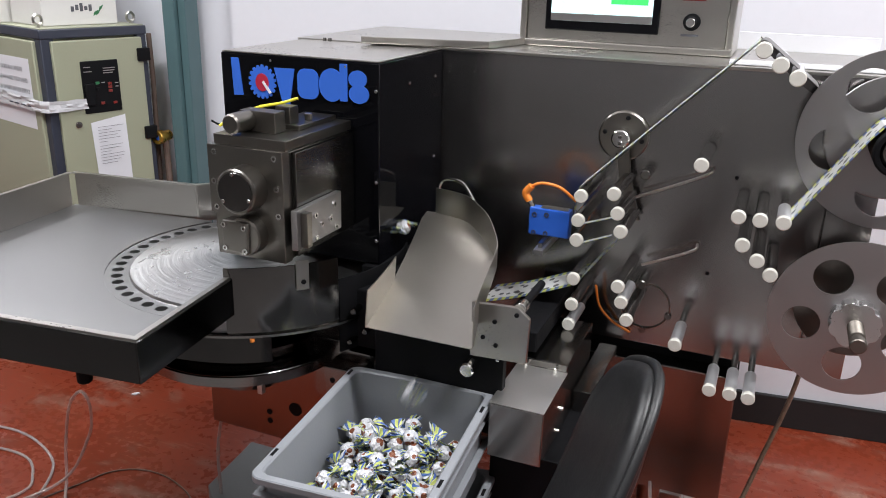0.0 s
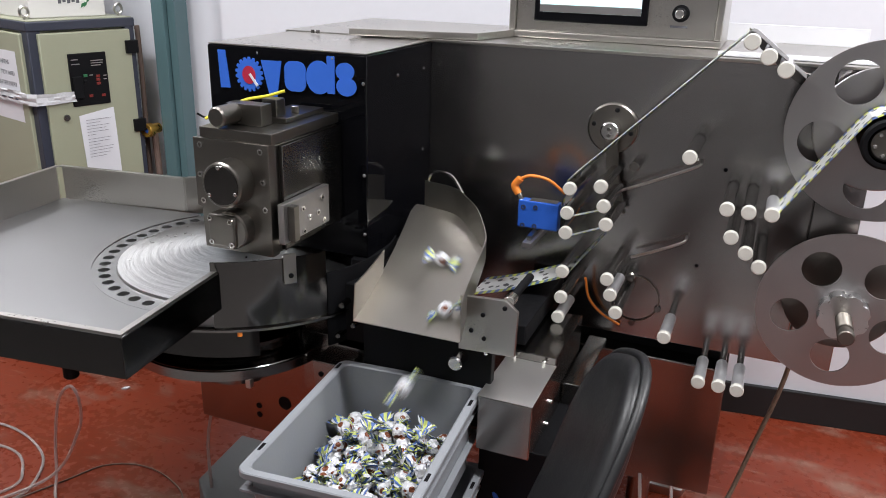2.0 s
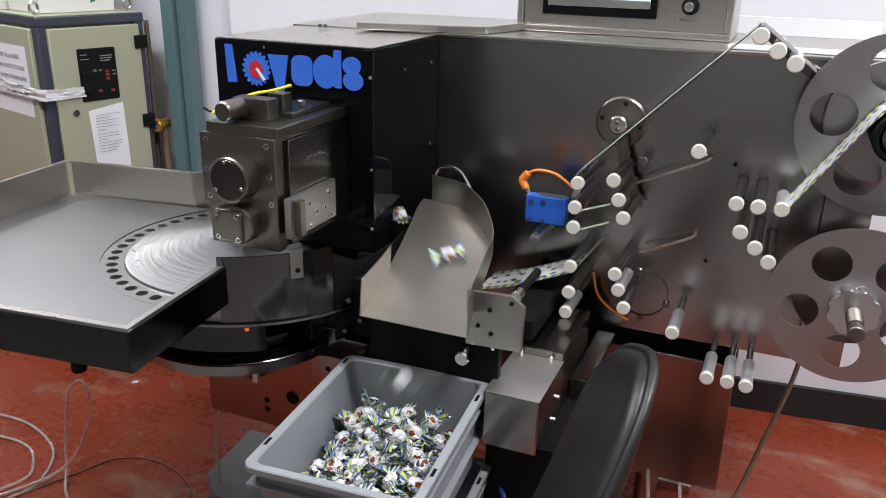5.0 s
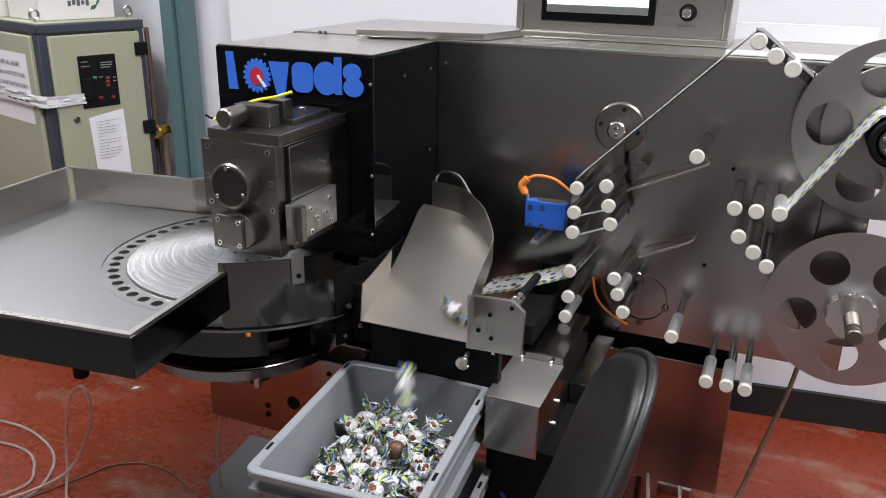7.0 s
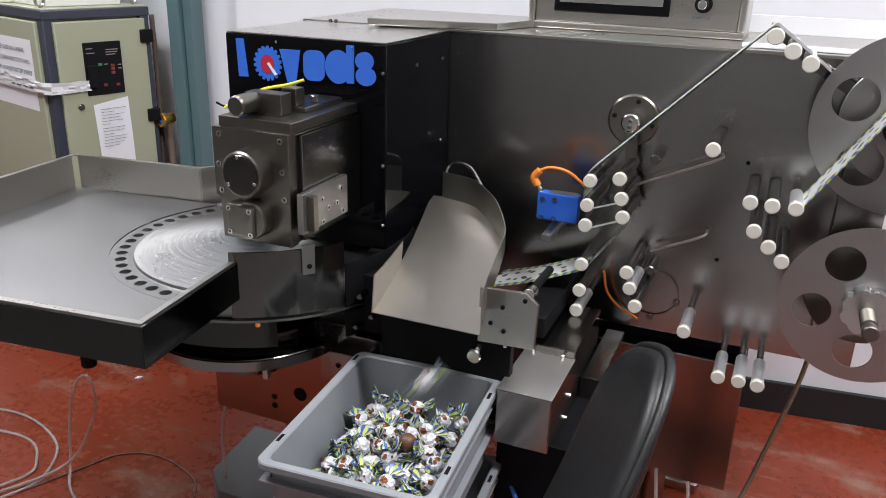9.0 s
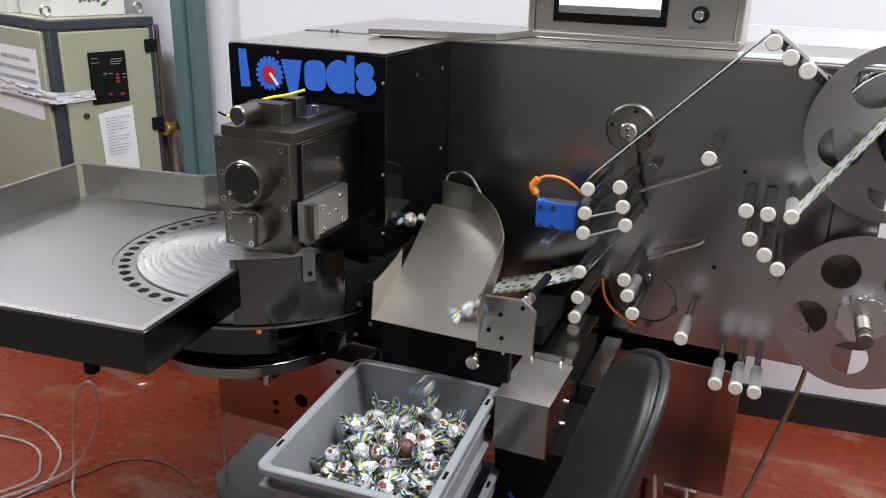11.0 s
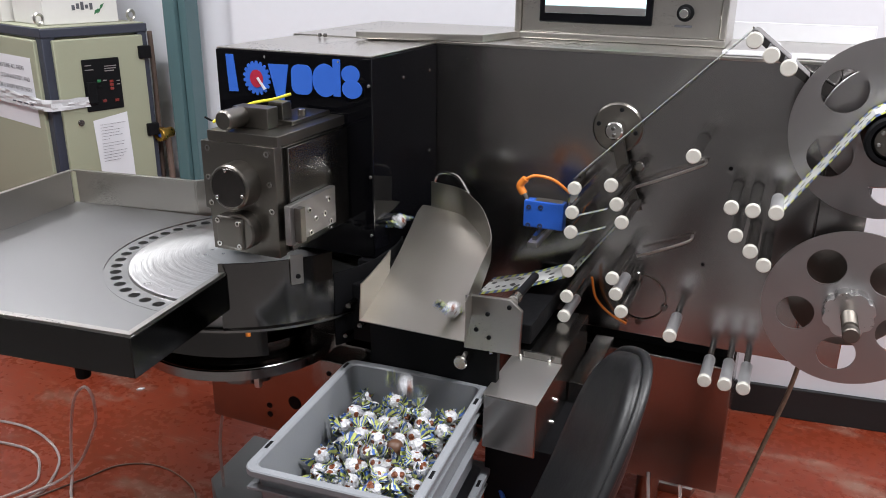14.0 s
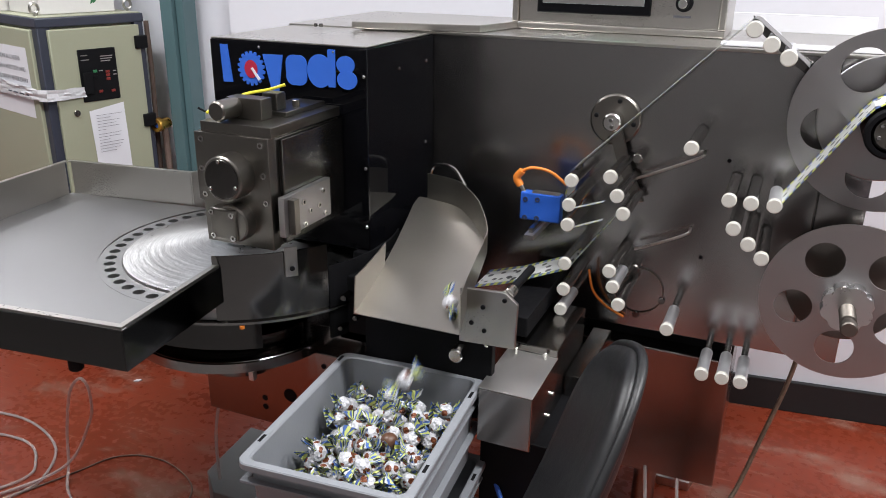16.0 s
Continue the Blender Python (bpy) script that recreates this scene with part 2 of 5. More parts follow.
def foil_material():
    """White foil printed with brown patches, crumpled."""
    m = material("white_foil", (0.58, 0.58, 0.61), 0.36, 0.15, 0.08, 60, 0.0, 90)
    nt = m.node_tree
    b = nt.nodes["Principled BSDF"]
    src = b.inputs["Base Color"].links[0].from_socket
    tc = nt.nodes.new("ShaderNodeTexCoord")
    info = nt.nodes.new("ShaderNodeObjectInfo")
    add = nt.nodes.new("ShaderNodeVectorMath")
    add.operation = "MULTIPLY_ADD"
    add.inputs[1].default_value = (1, 1, 1)
    nt.links.new(tc.outputs["Object"], add.inputs[0])
    sc = nt.nodes.new("ShaderNodeVectorMath")
    sc.operation = "SCALE"
    sc.inputs[0].default_value = (0.3, 0.2, 0.1)
    nt.links.new(info.outputs["Random"], sc.inputs["Scale"])
    nt.links.new(sc.outputs[0], add.inputs[2])
    v = nt.nodes.new("ShaderNodeTexVoronoi")
    v.inputs["Scale"].default_value = 56
    nt.links.new(add.outputs[0], v.inputs["Vector"])
    r = nt.nodes.new("ShaderNodeMath")
    r.operation = "LESS_THAN"
    r.inputs[1].default_value = 0.34
    nt.links.new(v.outputs["Distance"], r.inputs[0])
    mix = nt.nodes.new("ShaderNodeMix")
    mix.data_type = "RGBA"
    nt.links.new(r.outputs[0], mix.inputs["Factor"])
    nt.links.new(src, mix.inputs["A"])
    mix.inputs["B"].default_value = (0.17, 0.05, 0.02, 1)
    nt.links.new(mix.outputs["Result"], b.inputs["Base Color"])
    bp = nt.nodes.new("ShaderNodeBump")
    bp.inputs["Strength"].default_value, bp.inputs["Distance"].default_value = 0.8, 0.003
    cr = nt.nodes.new("ShaderNodeTexVoronoi")
    cr.inputs["Scale"].default_value = 170
    nt.links.new(add.outputs[0], cr.inputs["Vector"])
    nt.links.new(cr.outputs["Distance"], bp.inputs["Height"])
    nt.links.new(bp.outputs[0], b.inputs["Normal"])
    return m


def twist_material():
    """Twisted film end in yellow, blue and dark stripes."""
    m = bpy.data.materials.new("striped_film")
    m.use_nodes = True
    nt = m.node_tree
    b = nt.nodes["Principled BSDF"]
    b.inputs["Roughness"].default_value = 0.3
    uv = nt.nodes.new("ShaderNodeUVMap")
    sep = nt.nodes.new("ShaderNodeSeparateXYZ")
    nt.links.new(uv.outputs[0], sep.inputs[0])
    mul = nt.nodes.new("ShaderNodeMath")
    mul.operation = "FRACT"
    wide = nt.nodes.new("ShaderNodeMath")
    wide.operation = "MULTIPLY"
    wide.inputs[1].default_value = 0.62
    nt.links.new(sep.outputs[0], wide.inputs[0])
    nt.links.new(wide.outputs[0], mul.inputs[0])
    ramp = nt.nodes.new("ShaderNodeValToRGB")
    ramp.color_ramp.interpolation = "CONSTANT"
    el = ramp.color_ramp.elements
    el[0].color, el[1].position, el[1].color = (0.50, 0.55, 0.16, 1), 0.26, (0.07, 0.14, 0.38, 1)
    for p, c in ((0.46, (0.52, 0.54, 0.56, 1)), (0.60, (0.02, 0.03, 0.03, 1)), (0.72, (0.50, 0.55, 0.16, 1)), (0.86, (0.07, 0.12, 0.36, 1))):
        e = el.new(p)
        e.color = c
    nt.links.new(mul.outputs[0], ramp.inputs[0])
    nt.links.new(ramp.outputs[0], b.inputs["Base Color"])
    return m


def spun_material():
    """Turned steel: grain in circles round the axis."""
    m = material("spun_steel", (0.52, 0.52, 0.52), 0.32, 1.0, 0.05, 6, 0.0, 60, aniso=0.75)
    nt = m.node_tree
    b = nt.nodes["Principled BSDF"]
    tg = nt.nodes.new("ShaderNodeTangent")
    tg.direction_type, tg.axis = "RADIAL", "Z"
    nt.links.new(tg.outputs[0], b.inputs["Tangent"])
    tc = nt.nodes.new("ShaderNodeTexCoord")
    sep = nt.nodes.new("ShaderNodeSeparateXYZ")
    nt.links.new(tc.outputs["Object"], sep.inputs[0])

    def calc(op, p, q):
        n = nt.nodes.new("ShaderNodeMath")
        n.operation = op
        for i, v in enumerate((p, q)):
            if isinstance(v, float):
                n.inputs[i].default_value = v
            else:
                nt.links.new(v, n.inputs[i])
        return n.outputs[0]

    x, y = sep.outputs[0], sep.outputs[1]
    rad = calc("SQRT", calc("ADD", calc("MULTIPLY", x, x), calc("MULTIPLY", y, y)), 0.0)
    ang = calc("ARCTAN2", y, x)
    comb = nt.nodes.new("ShaderNodeCombineXYZ")
    nt.links.new(calc("MULTIPLY", rad, 60.0), comb.inputs[0])
    nt.links.new(calc("MULTIPLY", ang, 0.9), comb.inputs[1])
    grain = nt.nodes.new("ShaderNodeTexNoise")
    grain.inputs["Scale"].default_value, grain.inputs["Detail"].default_value = 1.6, 5
    nt.links.new(comb.outputs[0], grain.inputs["Vector"])
    bp = nt.nodes.new("ShaderNodeBump")
    bp.inputs["Strength"].default_value, bp.inputs["Distance"].default_value = 0.35, 0.0035
    nt.links.new(grain.outputs[0], bp.inputs["Height"])
    nt.links.new(bp.outputs[0], b.inputs["Normal"])
    return m


def clear_material():
    m = bpy.data.materials.new("clear_tube")
    m.use_nodes = True
    b = m.node_tree.nodes["Principled BSDF"]
    b.inputs["Base Color"].default_value = (0.80, 0.74, 0.72, 1)
    b.inputs["Roughness"].default_value = 0.12
    b.inputs["Transmission Weight"].default_value = 0.7
    b.inputs["IOR"].default_value = 1.35
    return m


FLOOR, WEB, FOIL, TWIST, SPUN, CLEAR = floor_material(), web_material("printed_film"), foil_material(), twist_material(), spun_material(), clear_material()


# ---- building helpers ----
def box(bm, x0, x1, y0, y1, z0, z1, bev=0.0, seg=2):
    vs = [bm.verts.new(p) for p in ((x0, y0, z0), (x1, y0, z0), (x1, y1, z0), (x0, y1, z0), (x0, y0, z1), (x1, y0, z1), (x1, y1, z1), (x0, y1, z1))]
    fs = [bm.faces.new([vs[i] for i in q]) for q in ((3, 2, 1, 0), (4, 5, 6, 7), (0, 1, 5, 4), (1, 2, 6, 5), (2, 3, 7, 6), (3, 0, 4, 7))]
    if bev:
        bmesh.ops.bevel(bm, geom=list({e for f in fs for e in f.edges}), offset=bev, segments=seg, affect="EDGES", profile=0.5)
    return bm


def lathe(bm, profile, origin=(0, 0, 0), axis="z", seg=32, arc=(0, 360)):
    """Turns (radius, height) pairs about an axis; a radius of 0 closes an end."""
    o = Vector(origin)
    ax = {"z": (Vector((1, 0, 0)), Vector((0, 1, 0)), Vector((0, 0, 1))), "y": (Vector((1, 0, 0)), Vector((0, 0, -1)), Vector((0, 1, 0))), "x": (Vector((0, 1, 0)), Vector((0, 0, 1)), Vector((1, 0, 0)))}[axis] if isinstance(axis, str) else axis
    full = abs(arc[1] - arc[0]) >= 359.9
    n = seg if full else seg + 1
    rings = []
    for r, h in profile:
        if r <= 1e-6:
            rings.append([bm.verts.new(o + ax[2] * h)])
            continue
        ring = []
        for i in range(n):
            a = radians(arc[0] + (arc[1] - arc[0]) * i / seg)
            ring.append(bm.verts.new(o + ax[0] * (r * math.cos(a)) + ax[1] * (r * math.sin(a)) + ax[2] * h))
        rings.append(ring)
    for p, q in zip(rings, rings[1:]):
        for i in range(n if full else n - 1):
            j = (i + 1) % n
            if len(p) == 1 and len(q) == 1:
                continue
            if len(p) == 1:
                bm.faces.new((p[0], q[j], q[i]))
            elif len(q) == 1:
                bm.faces.new((p[i], p[j], q[0]))
            else:
                bm.faces.new((p[i], p[j], q[j], q[i]))
    return bm


def rod(bm, r, y0, y1, x=0, z=0, bev=0.0015, axis="y", seg=24):
    """A round bar with rounded ends along an axis, from y0 to y1."""
    o = {"y": (x, 0, z), "x": (0, x, z), "z": (x, z, 0)}[axis]
    return lathe(bm, [(0, y0), (r - bev, y0), (r, y0 + bev), (r, y1 - bev), (r - bev, y1), (0, y1)], o, axis, seg)


def prism(bm, pts, y0, y1, bev=0.0, plane="xz"):
    """A flat plate: an outline in a plane, from y0 to y1 across it."""
    def at(a, b, d):
        return {"xz": (a, d, b), "xy": (a, b, d), "yz": (d, a, b)}[plane]
    lo = [bm.verts.new(at(a, b, y0)) for a, b in pts]
    hi = [bm.verts.new(at(a, b, y1)) for a, b in pts]
    fs = [bm.faces.new(lo), bm.faces.new(hi[::-1])]
    for i in range(len(pts)):
        j = (i + 1) % len(pts)
        fs.append(bm.faces.new((lo[j], lo[i], hi[i], hi[j])))
    if bev:
        bmesh.ops.bevel(bm, geom=list({e for f in fs for e in f.edges}), offset=bev, segments=2, affect="EDGES", profile=0.5)
    return bm


def smooth_path(pts, steps=10):
    pts = [Vector(p) for p in pts]
    q = [pts[0] * 2 - pts[1], *pts, pts[-1] * 2 - pts[-2]]
    out = []
    for i in range(1, len(q) - 2):
        for k in range(steps):
            t = k / steps
            out.append(0.5 * (2 * q[i] + (q[i + 1] - q[i - 1]) * t + (2 * q[i - 1] - 5 * q[i] + 4 * q[i + 1] - q[i + 2]) * t * t + (3 * q[i] - q[i - 1] - 3 * q[i + 1] + q[i + 2]) * t ** 3))
    return out + [pts[-1]]


def hose(bm, pts, r, seg=10, steps=10):
    path = smooth_path(pts, steps)
    up = Vector((0, 0, 1))
    rings = []
    for i, p in enumerate(path):
        d = (path[min(i + 1, len(path) - 1)] - path[max(i - 1, 0)]).normalized()
        s = d.cross(up)
        s = s.normalized() if s.length > 0.1 else d.orthogonal().normalized()
        u = s.cross(d)
        up = u
        rings.append([bm.verts.new(p + (s * math.cos(a) + u * math.sin(a)) * r) for a in [2 * math.pi * k / seg for k in range(seg)]])
    for a, b in zip(rings, rings[1:]):
        for i in range(seg):
            bm.faces.new((a[i], a[(i + 1) % seg], b[(i + 1) % seg], b[i]))
    bm.faces.new(rings[0][::-1])
    bm.faces.new(rings[-1])
    return bm


def sheet(bm, rows, thick):
    """A thin plate through a grid of points."""
    g = [[bm.verts.new(p) for p in r] for r in rows]
    fs = [bm.faces.new((g[i][j], g[i][j + 1], g[i + 1][j + 1], g[i + 1][j])) for i in range(len(g) - 1) for j in range(len(g[0]) - 1)]
    bmesh.ops.recalc_face_normals(bm, faces=fs)
    bmesh.ops.solidify(bm, geom=fs, thickness=thick)
    return bm


def ribbon(bm, path, y0, y1, thick=0.0006):
    """Film through points (x, z), of even width from y0 to y1, with its length and width as UV."""
    uv = bm.loops.layers.uv.new("UVMap")
    run, d = [0.0], 0.0
    for (a, b), (c, e) in zip(path, path[1:]):
        d += math.hypot(c - a, e - b)
        run.append(d)
    for off in (0.0, thick):
        g = [(bm.verts.new((x, y0, z + off)), bm.verts.new((x, y1, z + off))) for x, z in path]
        for i in range(len(g) - 1):
            f = bm.faces.new((g[i][0], g[i + 1][0], g[i + 1][1], g[i][1]) if off else (g[i][1], g[i + 1][1], g[i + 1][0], g[i][0]))
            for lp in f.loops:
                k = i if lp.vert in g[i] else i + 1
                lp[uv].uv = (run[k], 0.0 if lp.vert in (g[i][0], g[i + 1][0]) else 1.0)
    return bm


def thing(name, m, label, category, group="", kind=""):
    ob = new(name)
    ob.empty_display_size = 0.05
    ob.matrix_world = m
    return tagged(ob, label, category, group, kind)


def part(name, bm, mat, parent, label="", smooth=21, world=False):
    """Links a bmesh as one mesh under a thing; with world, its points are given in the place's own space."""
    if world:
        root = parent
        while root.parent:
            root = root.parent
        bmesh.ops.transform(bm, matrix=root.matrix_basis.inverted(), verts=bm.verts)
    bmesh.ops.recalc_face_normals(bm, faces=bm.faces)
    me = bpy.data.meshes.new(name)
    bm.to_mesh(me)
    bm.free()
    me.materials.append(mat)
    if smooth:
        me.shade_smooth()
        me.set_sharp_from_angle(angle=radians(smooth))
    ob = new(name, me)
    ob.parent = parent
    return tagged(ob, label)


def solid(name, bm, mat, label, category="", kind="structure", smooth=21):
    bmesh.ops.recalc_face_normals(bm, faces=bm.faces)
    me = bpy.data.meshes.new(name)
    bm.to_mesh(me)
    bm.free()
    me.materials.append(mat)
    if smooth:
        me.shade_smooth()
        me.set_sharp_from_angle(angle=radians(smooth))
    return tagged(new(name, me), label, category, "", kind)


def B():
    return bmesh.new()


# ---- the hall ----
bm = B()
box(bm, -7, 7, 0.2, 4.2, -0.1, 0.0)
solid("floor", bm, FLOOR, "glossy red painted floor, scuffed and stained white", "floor")
# added out of view so that the steel reflects grey instead of red
bm = B()
box(bm, -7, 7, -9, 0.2, -0.1, 0.0)
solid("unseen_floor", bm, UNSEENFLOOR, "unseen grey floor added to keep red out of the reflections", "floor")
ROOM = pose(0.062, 2.721, 0, 0, 0, 7.0)


def room_solid(name, bm, mat, label, category):
    ob = solid(name, bm, mat, label, category)
    ob.matrix_world = ROOM
    return ob


bm = B()
box(bm, -1.96, 5, 0.0, 0.2, 0, 3.6)
room_solid("wall_north", bm, WALL, "white painted wall with small scuffs", "wall")
bm = B()
box(bm, -6.5, -1.96, 0.05, 0.2, 0, 3.6)
room_solid("wall_recess", bm, WALL, "white painted wall behind the cabinet", "wall")
bm = B()
box(bm, -1.5, 5, -0.018, -0.0005, 0.0, 0.115, 0.003)
room_solid("baseboard", bm, SKIRT, "black skirting along the white wall", "baseboard")
# unseen walls and ceiling close the hall; wall grey set for steel reflections
bm = B()
box(bm, -6.7, -6.5, -10, 0.2, 0, 3.6)
room_solid("wall_west", bm, REARWALL, "unseen grey wall added to close the hall", "wall")
bm = B()
box(bm, 5, 5.2, -10, 0.2, 0, 3.6)
room_solid("wall_east", bm, REARWALL, "unseen grey wall added to close the hall", "wall")
bm = B()
box(bm, -6.7, 5.2, -8.2, -8.0, 0, 3.6)
room_solid("wall_south", bm, REARWALL, "unseen grey wall added to close the hall", "wall")
bm = B()
box(bm, -6.7, 5.2, -8.2, 0.2, 3.6, 3.7)
room_solid("ceiling", bm, CEIL, "grey hall ceiling", "ceiling")
col = thing("column", ROOM @ pose(-2.115, -0.01, 0), "teal painted steel column against the white wall", "column", kind="structure")
bm = B()
box(bm, -0.075, -0.026, -0.075, 0.03, 0, 3.6, 0.004)
part("flange", bm, TEAL, col)
bm = B()
box(bm, -0.025, 0.006, -0.055, 0.03, 0, 3.6, 0.004)
part("web", bm, TEAL, col)

# ---- wrapping machine ----
PY, TOP = 1.786, 1.310
machine = thing("wrapping_machine", pose(-0.5, 1.9, 0), "brushed stainless steel sweet wrapping machine with black guard", "machine")


def mpart(name, bm, mat, parent=None, label="", smooth=21):
    return part(name, bm, mat, parent or machine, label, smooth, True)


bm = B()
box(bm, -1.16, 0.105, PY, PY + 0.012, 0.655, TOP, 0.002)
front_panel = mpart("front_panel", bm, PANEL, None, "large brushed steel front panel")
bm = B()
box(bm, 0.108, 0.2, PY + 0.004, PY + 0.016, 0.655, TOP, 0.002)
mpart("end_panel", bm, PANEL)
bm = B()
box(bm, -1.16, 0.2, PY + 0.017, 2.25, 0.66, TOP - 0.008, 0.003)
mpart("body", bm, DARKSTEEL)
bm = B()
box(bm, -1.16, 0.2, PY - 0.006, 2.26, TOP - 0.004, TOP + 0.003, 0.0015)
mpart("top_plate", bm, STEEL, None, "steel top plate")
bm = B()
box(bm, -0.125, 0.205, PY + 0.02, PY + 0.05, TOP + 0.004, TOP + 0.012, 0.002)
mpart("top_rail", bm, WHITEBOARD, None, "white plastic rail")
for x, z in ((-0.075, 1.08), (-0.107, 0.855)):
    bm = B()
    rod(bm, 0.0045, PY - 0.0015, PY + 0.002, x, z, 0.0005, seg=14)
    mpart("hole", bm, MATTBLACK, front_panel)
# black filling stands in for the shade in the gap above the base
bm = B()
box(bm, -0.86, -0.02, PY + 0.03, 2.2, 0.60, 0.656, 0)
mpart("gap_shade", bm, MATTBLACK)
bm = B()
box(bm, -0.86, -0.008, 1.758, 2.2, 0.285, 0.622, 0.003)
base = mpart("base_cabinet", bm, DARKSTEEL, None, "polished steel base reflecting the red floor")
bm = B()
box(bm, -1.235, -0.80, 1.44, 1.75, 0.375, 0.66, 0.003)
lower = mpart("gearbox", bm, DARKSTEEL, None, "dark steel gear housing with tapped holes")
for x, z, r in ((-0.985, 0.47, 0.018), (-1.06, 0.445, 0.008), (-1.06, 0.42, 0.008), (-0.915, 0.50, 0.008), (-0.90, 0.44, 0.01)):
    bm = B()
    rod(bm, r, 1.4385, 1.45, x, z, 0.0008, seg=18)
    mpart("hole", bm, MATTBLACK, lower)
bm = B()
box(bm, -0.86, -0.70, 1.33, 1.75, 0.60, 0.745, 0.004)
blk = mpart("bearing_block", bm, DARKSTEEL)
bm = B()
box(bm, -0.81, -0.73, 1.29, 1.33, 0.60, 0.70, 0.003)
mpart("clamp", bm, DARKSTEEL, blk)
for x, z in ((-0.79, 0.67), (-0.75, 0.63)):
    bm = B()
    rod(bm, 0.006, 1.288, 1.3, x, z, 0.0008, seg=12)
    mpart("bolt", bm, MATTBLACK, blk)
for x, y, w in ((-0.25, 1.80, 0.12), (-1.25, 2.10, 0.12), (-0.20, 2.12, 0.12)):
    bm = B()
    prism(bm, [(x, y), (x + w, y), (x + w + 0.03, y + 0.16), (x + 0.05, y + 0.16)], 0.0, 0.03, 0.003, "xy")
    foot = mpart("foot", bm, STEEL, None, "grey steel foot plate")
    bm = B()
    rod(bm, 0.03, 0.03, 0.40, x + w * 0.55, y + 0.1, 0.003, "z")
    mpart("leg_post", bm, DARKSTEEL, foot)
bm = B()
prism(bm, [(-1.335, 1.72), (-1.05, 1.72), (-1.05, 1.42), (-1.24, 1.42), (-1.315, 1.49)], 0.0, 0.12, 0.004, "xy")
foot = mpart("foot", bm, GREYPAINT, None, "grey painted steel foot block")
bm = B()
rod(bm, 0.014, 0.12, 0.16, -1.19, 1.62, 0.002, "z")
mpart("levelling_screw", bm, CHROME, foot)
bm = B()
rod(bm, 0.035, 0.12, 0.40, -1.10, 1.60, 0.003, "z")
mpart("leg_post", bm, DARKSTEEL, foot)
# lid on the top plate
bm = B()
prism(bm, [(-0.955, 1.735), (-0.655, 1.80), (-0.60, 1.99), (-0.93, 1.95)], TOP + 0.004, TOP + 0.020, 0.0015, "xy")
mpart("lid", bm, STEEL, None, "thin steel lid plate")
for x in (-1.060, -1.045):
    bm = B()
    rod(bm, 0.0045, TOP + 0.002, TOP + 0.010, x, 1.745, 0.001, "z", 10)
    mpart("bolt", bm, DARKSTEEL)

# black guard with its sign
bm = B()
box(bm, -1.149, -0.764, 1.456, PY - 0.001, 0.875, 1.306, 0.003)
guard = mpart("guard", bm, BLACK, None, "glossy black acrylic guard box")
# paler steel on the guard's top stands in for the white wall's reflection
bm = B()
box(bm, -1.147, -0.766, 1.458, PY - 0.002, 1.3065, 1.3095, 0.001)
mpart("guard_top", bm, STEEL, guard, "smooth top sheet, pale steel in place of the wall's reflection")
for x, z in ((-0.77, 1.25), (-0.77, 1.06), (-0.77, 0.93)):
    bm = B()
    rod(bm, 0.004, 1.452, 1.458, x, z, 0.001, seg=10)
    mpart("screw", bm, CHROME, guard)
for y, z in ((1.74, 1.25), (1.74, 1.06), (1.6, 1.25)):
    bm = B()
    rod(bm, 0.004, -0.766, -0.761, y, z, 0.001, "x", 10)
    mpart("screw", bm, CHROME, guard)
for x in (-1.02, -0.84):
    bm = B()
    rod(bm, 0.003, 1.4525, 1.458, x, 1.295, 0.001, seg=10)
    mpart("screw", bm, CHROME, guard)
SIGN = 1.4535


def sign_shape(name, pts, mat, d=0.0):
    bm = B()
    prism(bm, pts, SIGN - d, 1.4565, 0.0)
    return mpart(name, bm, mat, guard, "", 0)


def disc_pts(cx, cz, rx, rz, n=32, a0=0, a1=360):
    return [(cx + rx * math.cos(radians(a0 + (a1 - a0) * i / n)), cz + rz * math.sin(radians(a0 + (a1 - a0) * i / n))) for i in range(n)]


def rounded(x0, x1, z0, z1, r, n=5):
    out = []
    for cx, cz, a in ((x1 - r, z1 - r, 0), (x0 + r, z1 - r, 90), (x0 + r, z0 + r, 180), (x1 - r, z0 + r, 270)):
        out += [(cx + r * math.cos(radians(a + 90 * k / n)), cz + r * math.sin(radians(a + 90 * k / n))) for k in range(n + 1)]
    return out


# the maker's mark, as plain shapes in its colours
GX, GZ = -1.043, 1.249
sign_shape("mark", [(-1.121, 1.296), (-1.102, 1.296), (-1.094, 1.217), (-1.118, 1.216)], LOGOBLUE)
gear = []
for i in range(18):
    for k, r in ((0.0, 0.029), (0.25, 0.035), (0.65, 0.035), (0.9, 0.029)):
        a = 2 * math.pi * (i + k) / 18
        gear.append((GX + r * math.cos(a), GZ + 1.04 * r * math.sin(a)))
sign_shape("mark", gear, LOGOBLUE)
sign_shape("mark", disc_pts(GX, GZ - 0.001, 0.0165, 0.019), LOGORED, 0.001)
sign_shape("mark", [(GX, GZ), (GX + 0.005, GZ + 0.003), (GX + 0.023, GZ - 0.021), (GX + 0.018, GZ - 0.024)], PAPER, 0.002)
sign_shape("mark", [(-1.012, 1.281), (-0.962, 1.282), (-0.976, 1.205), (-0.993, 1.205)], LOGOBLUE)
sign_shape("mark", rounded(-0.955, -0.904, 1.222, 1.284, 0.017), LOGOBLUE)
sign_shape("mark", disc_pts(-0.873, 1.255, 0.030, 0.034), LOGOBLUE)
sign_shape("mark", rounded(-0.853, -0.836, 1.224, 1.300, 0.002), LOGOBLUE, 0.0004)
sign_shape("mark", disc_pts(-0.812, 1.271, 0.021, 0.018), LOGOBLUE)
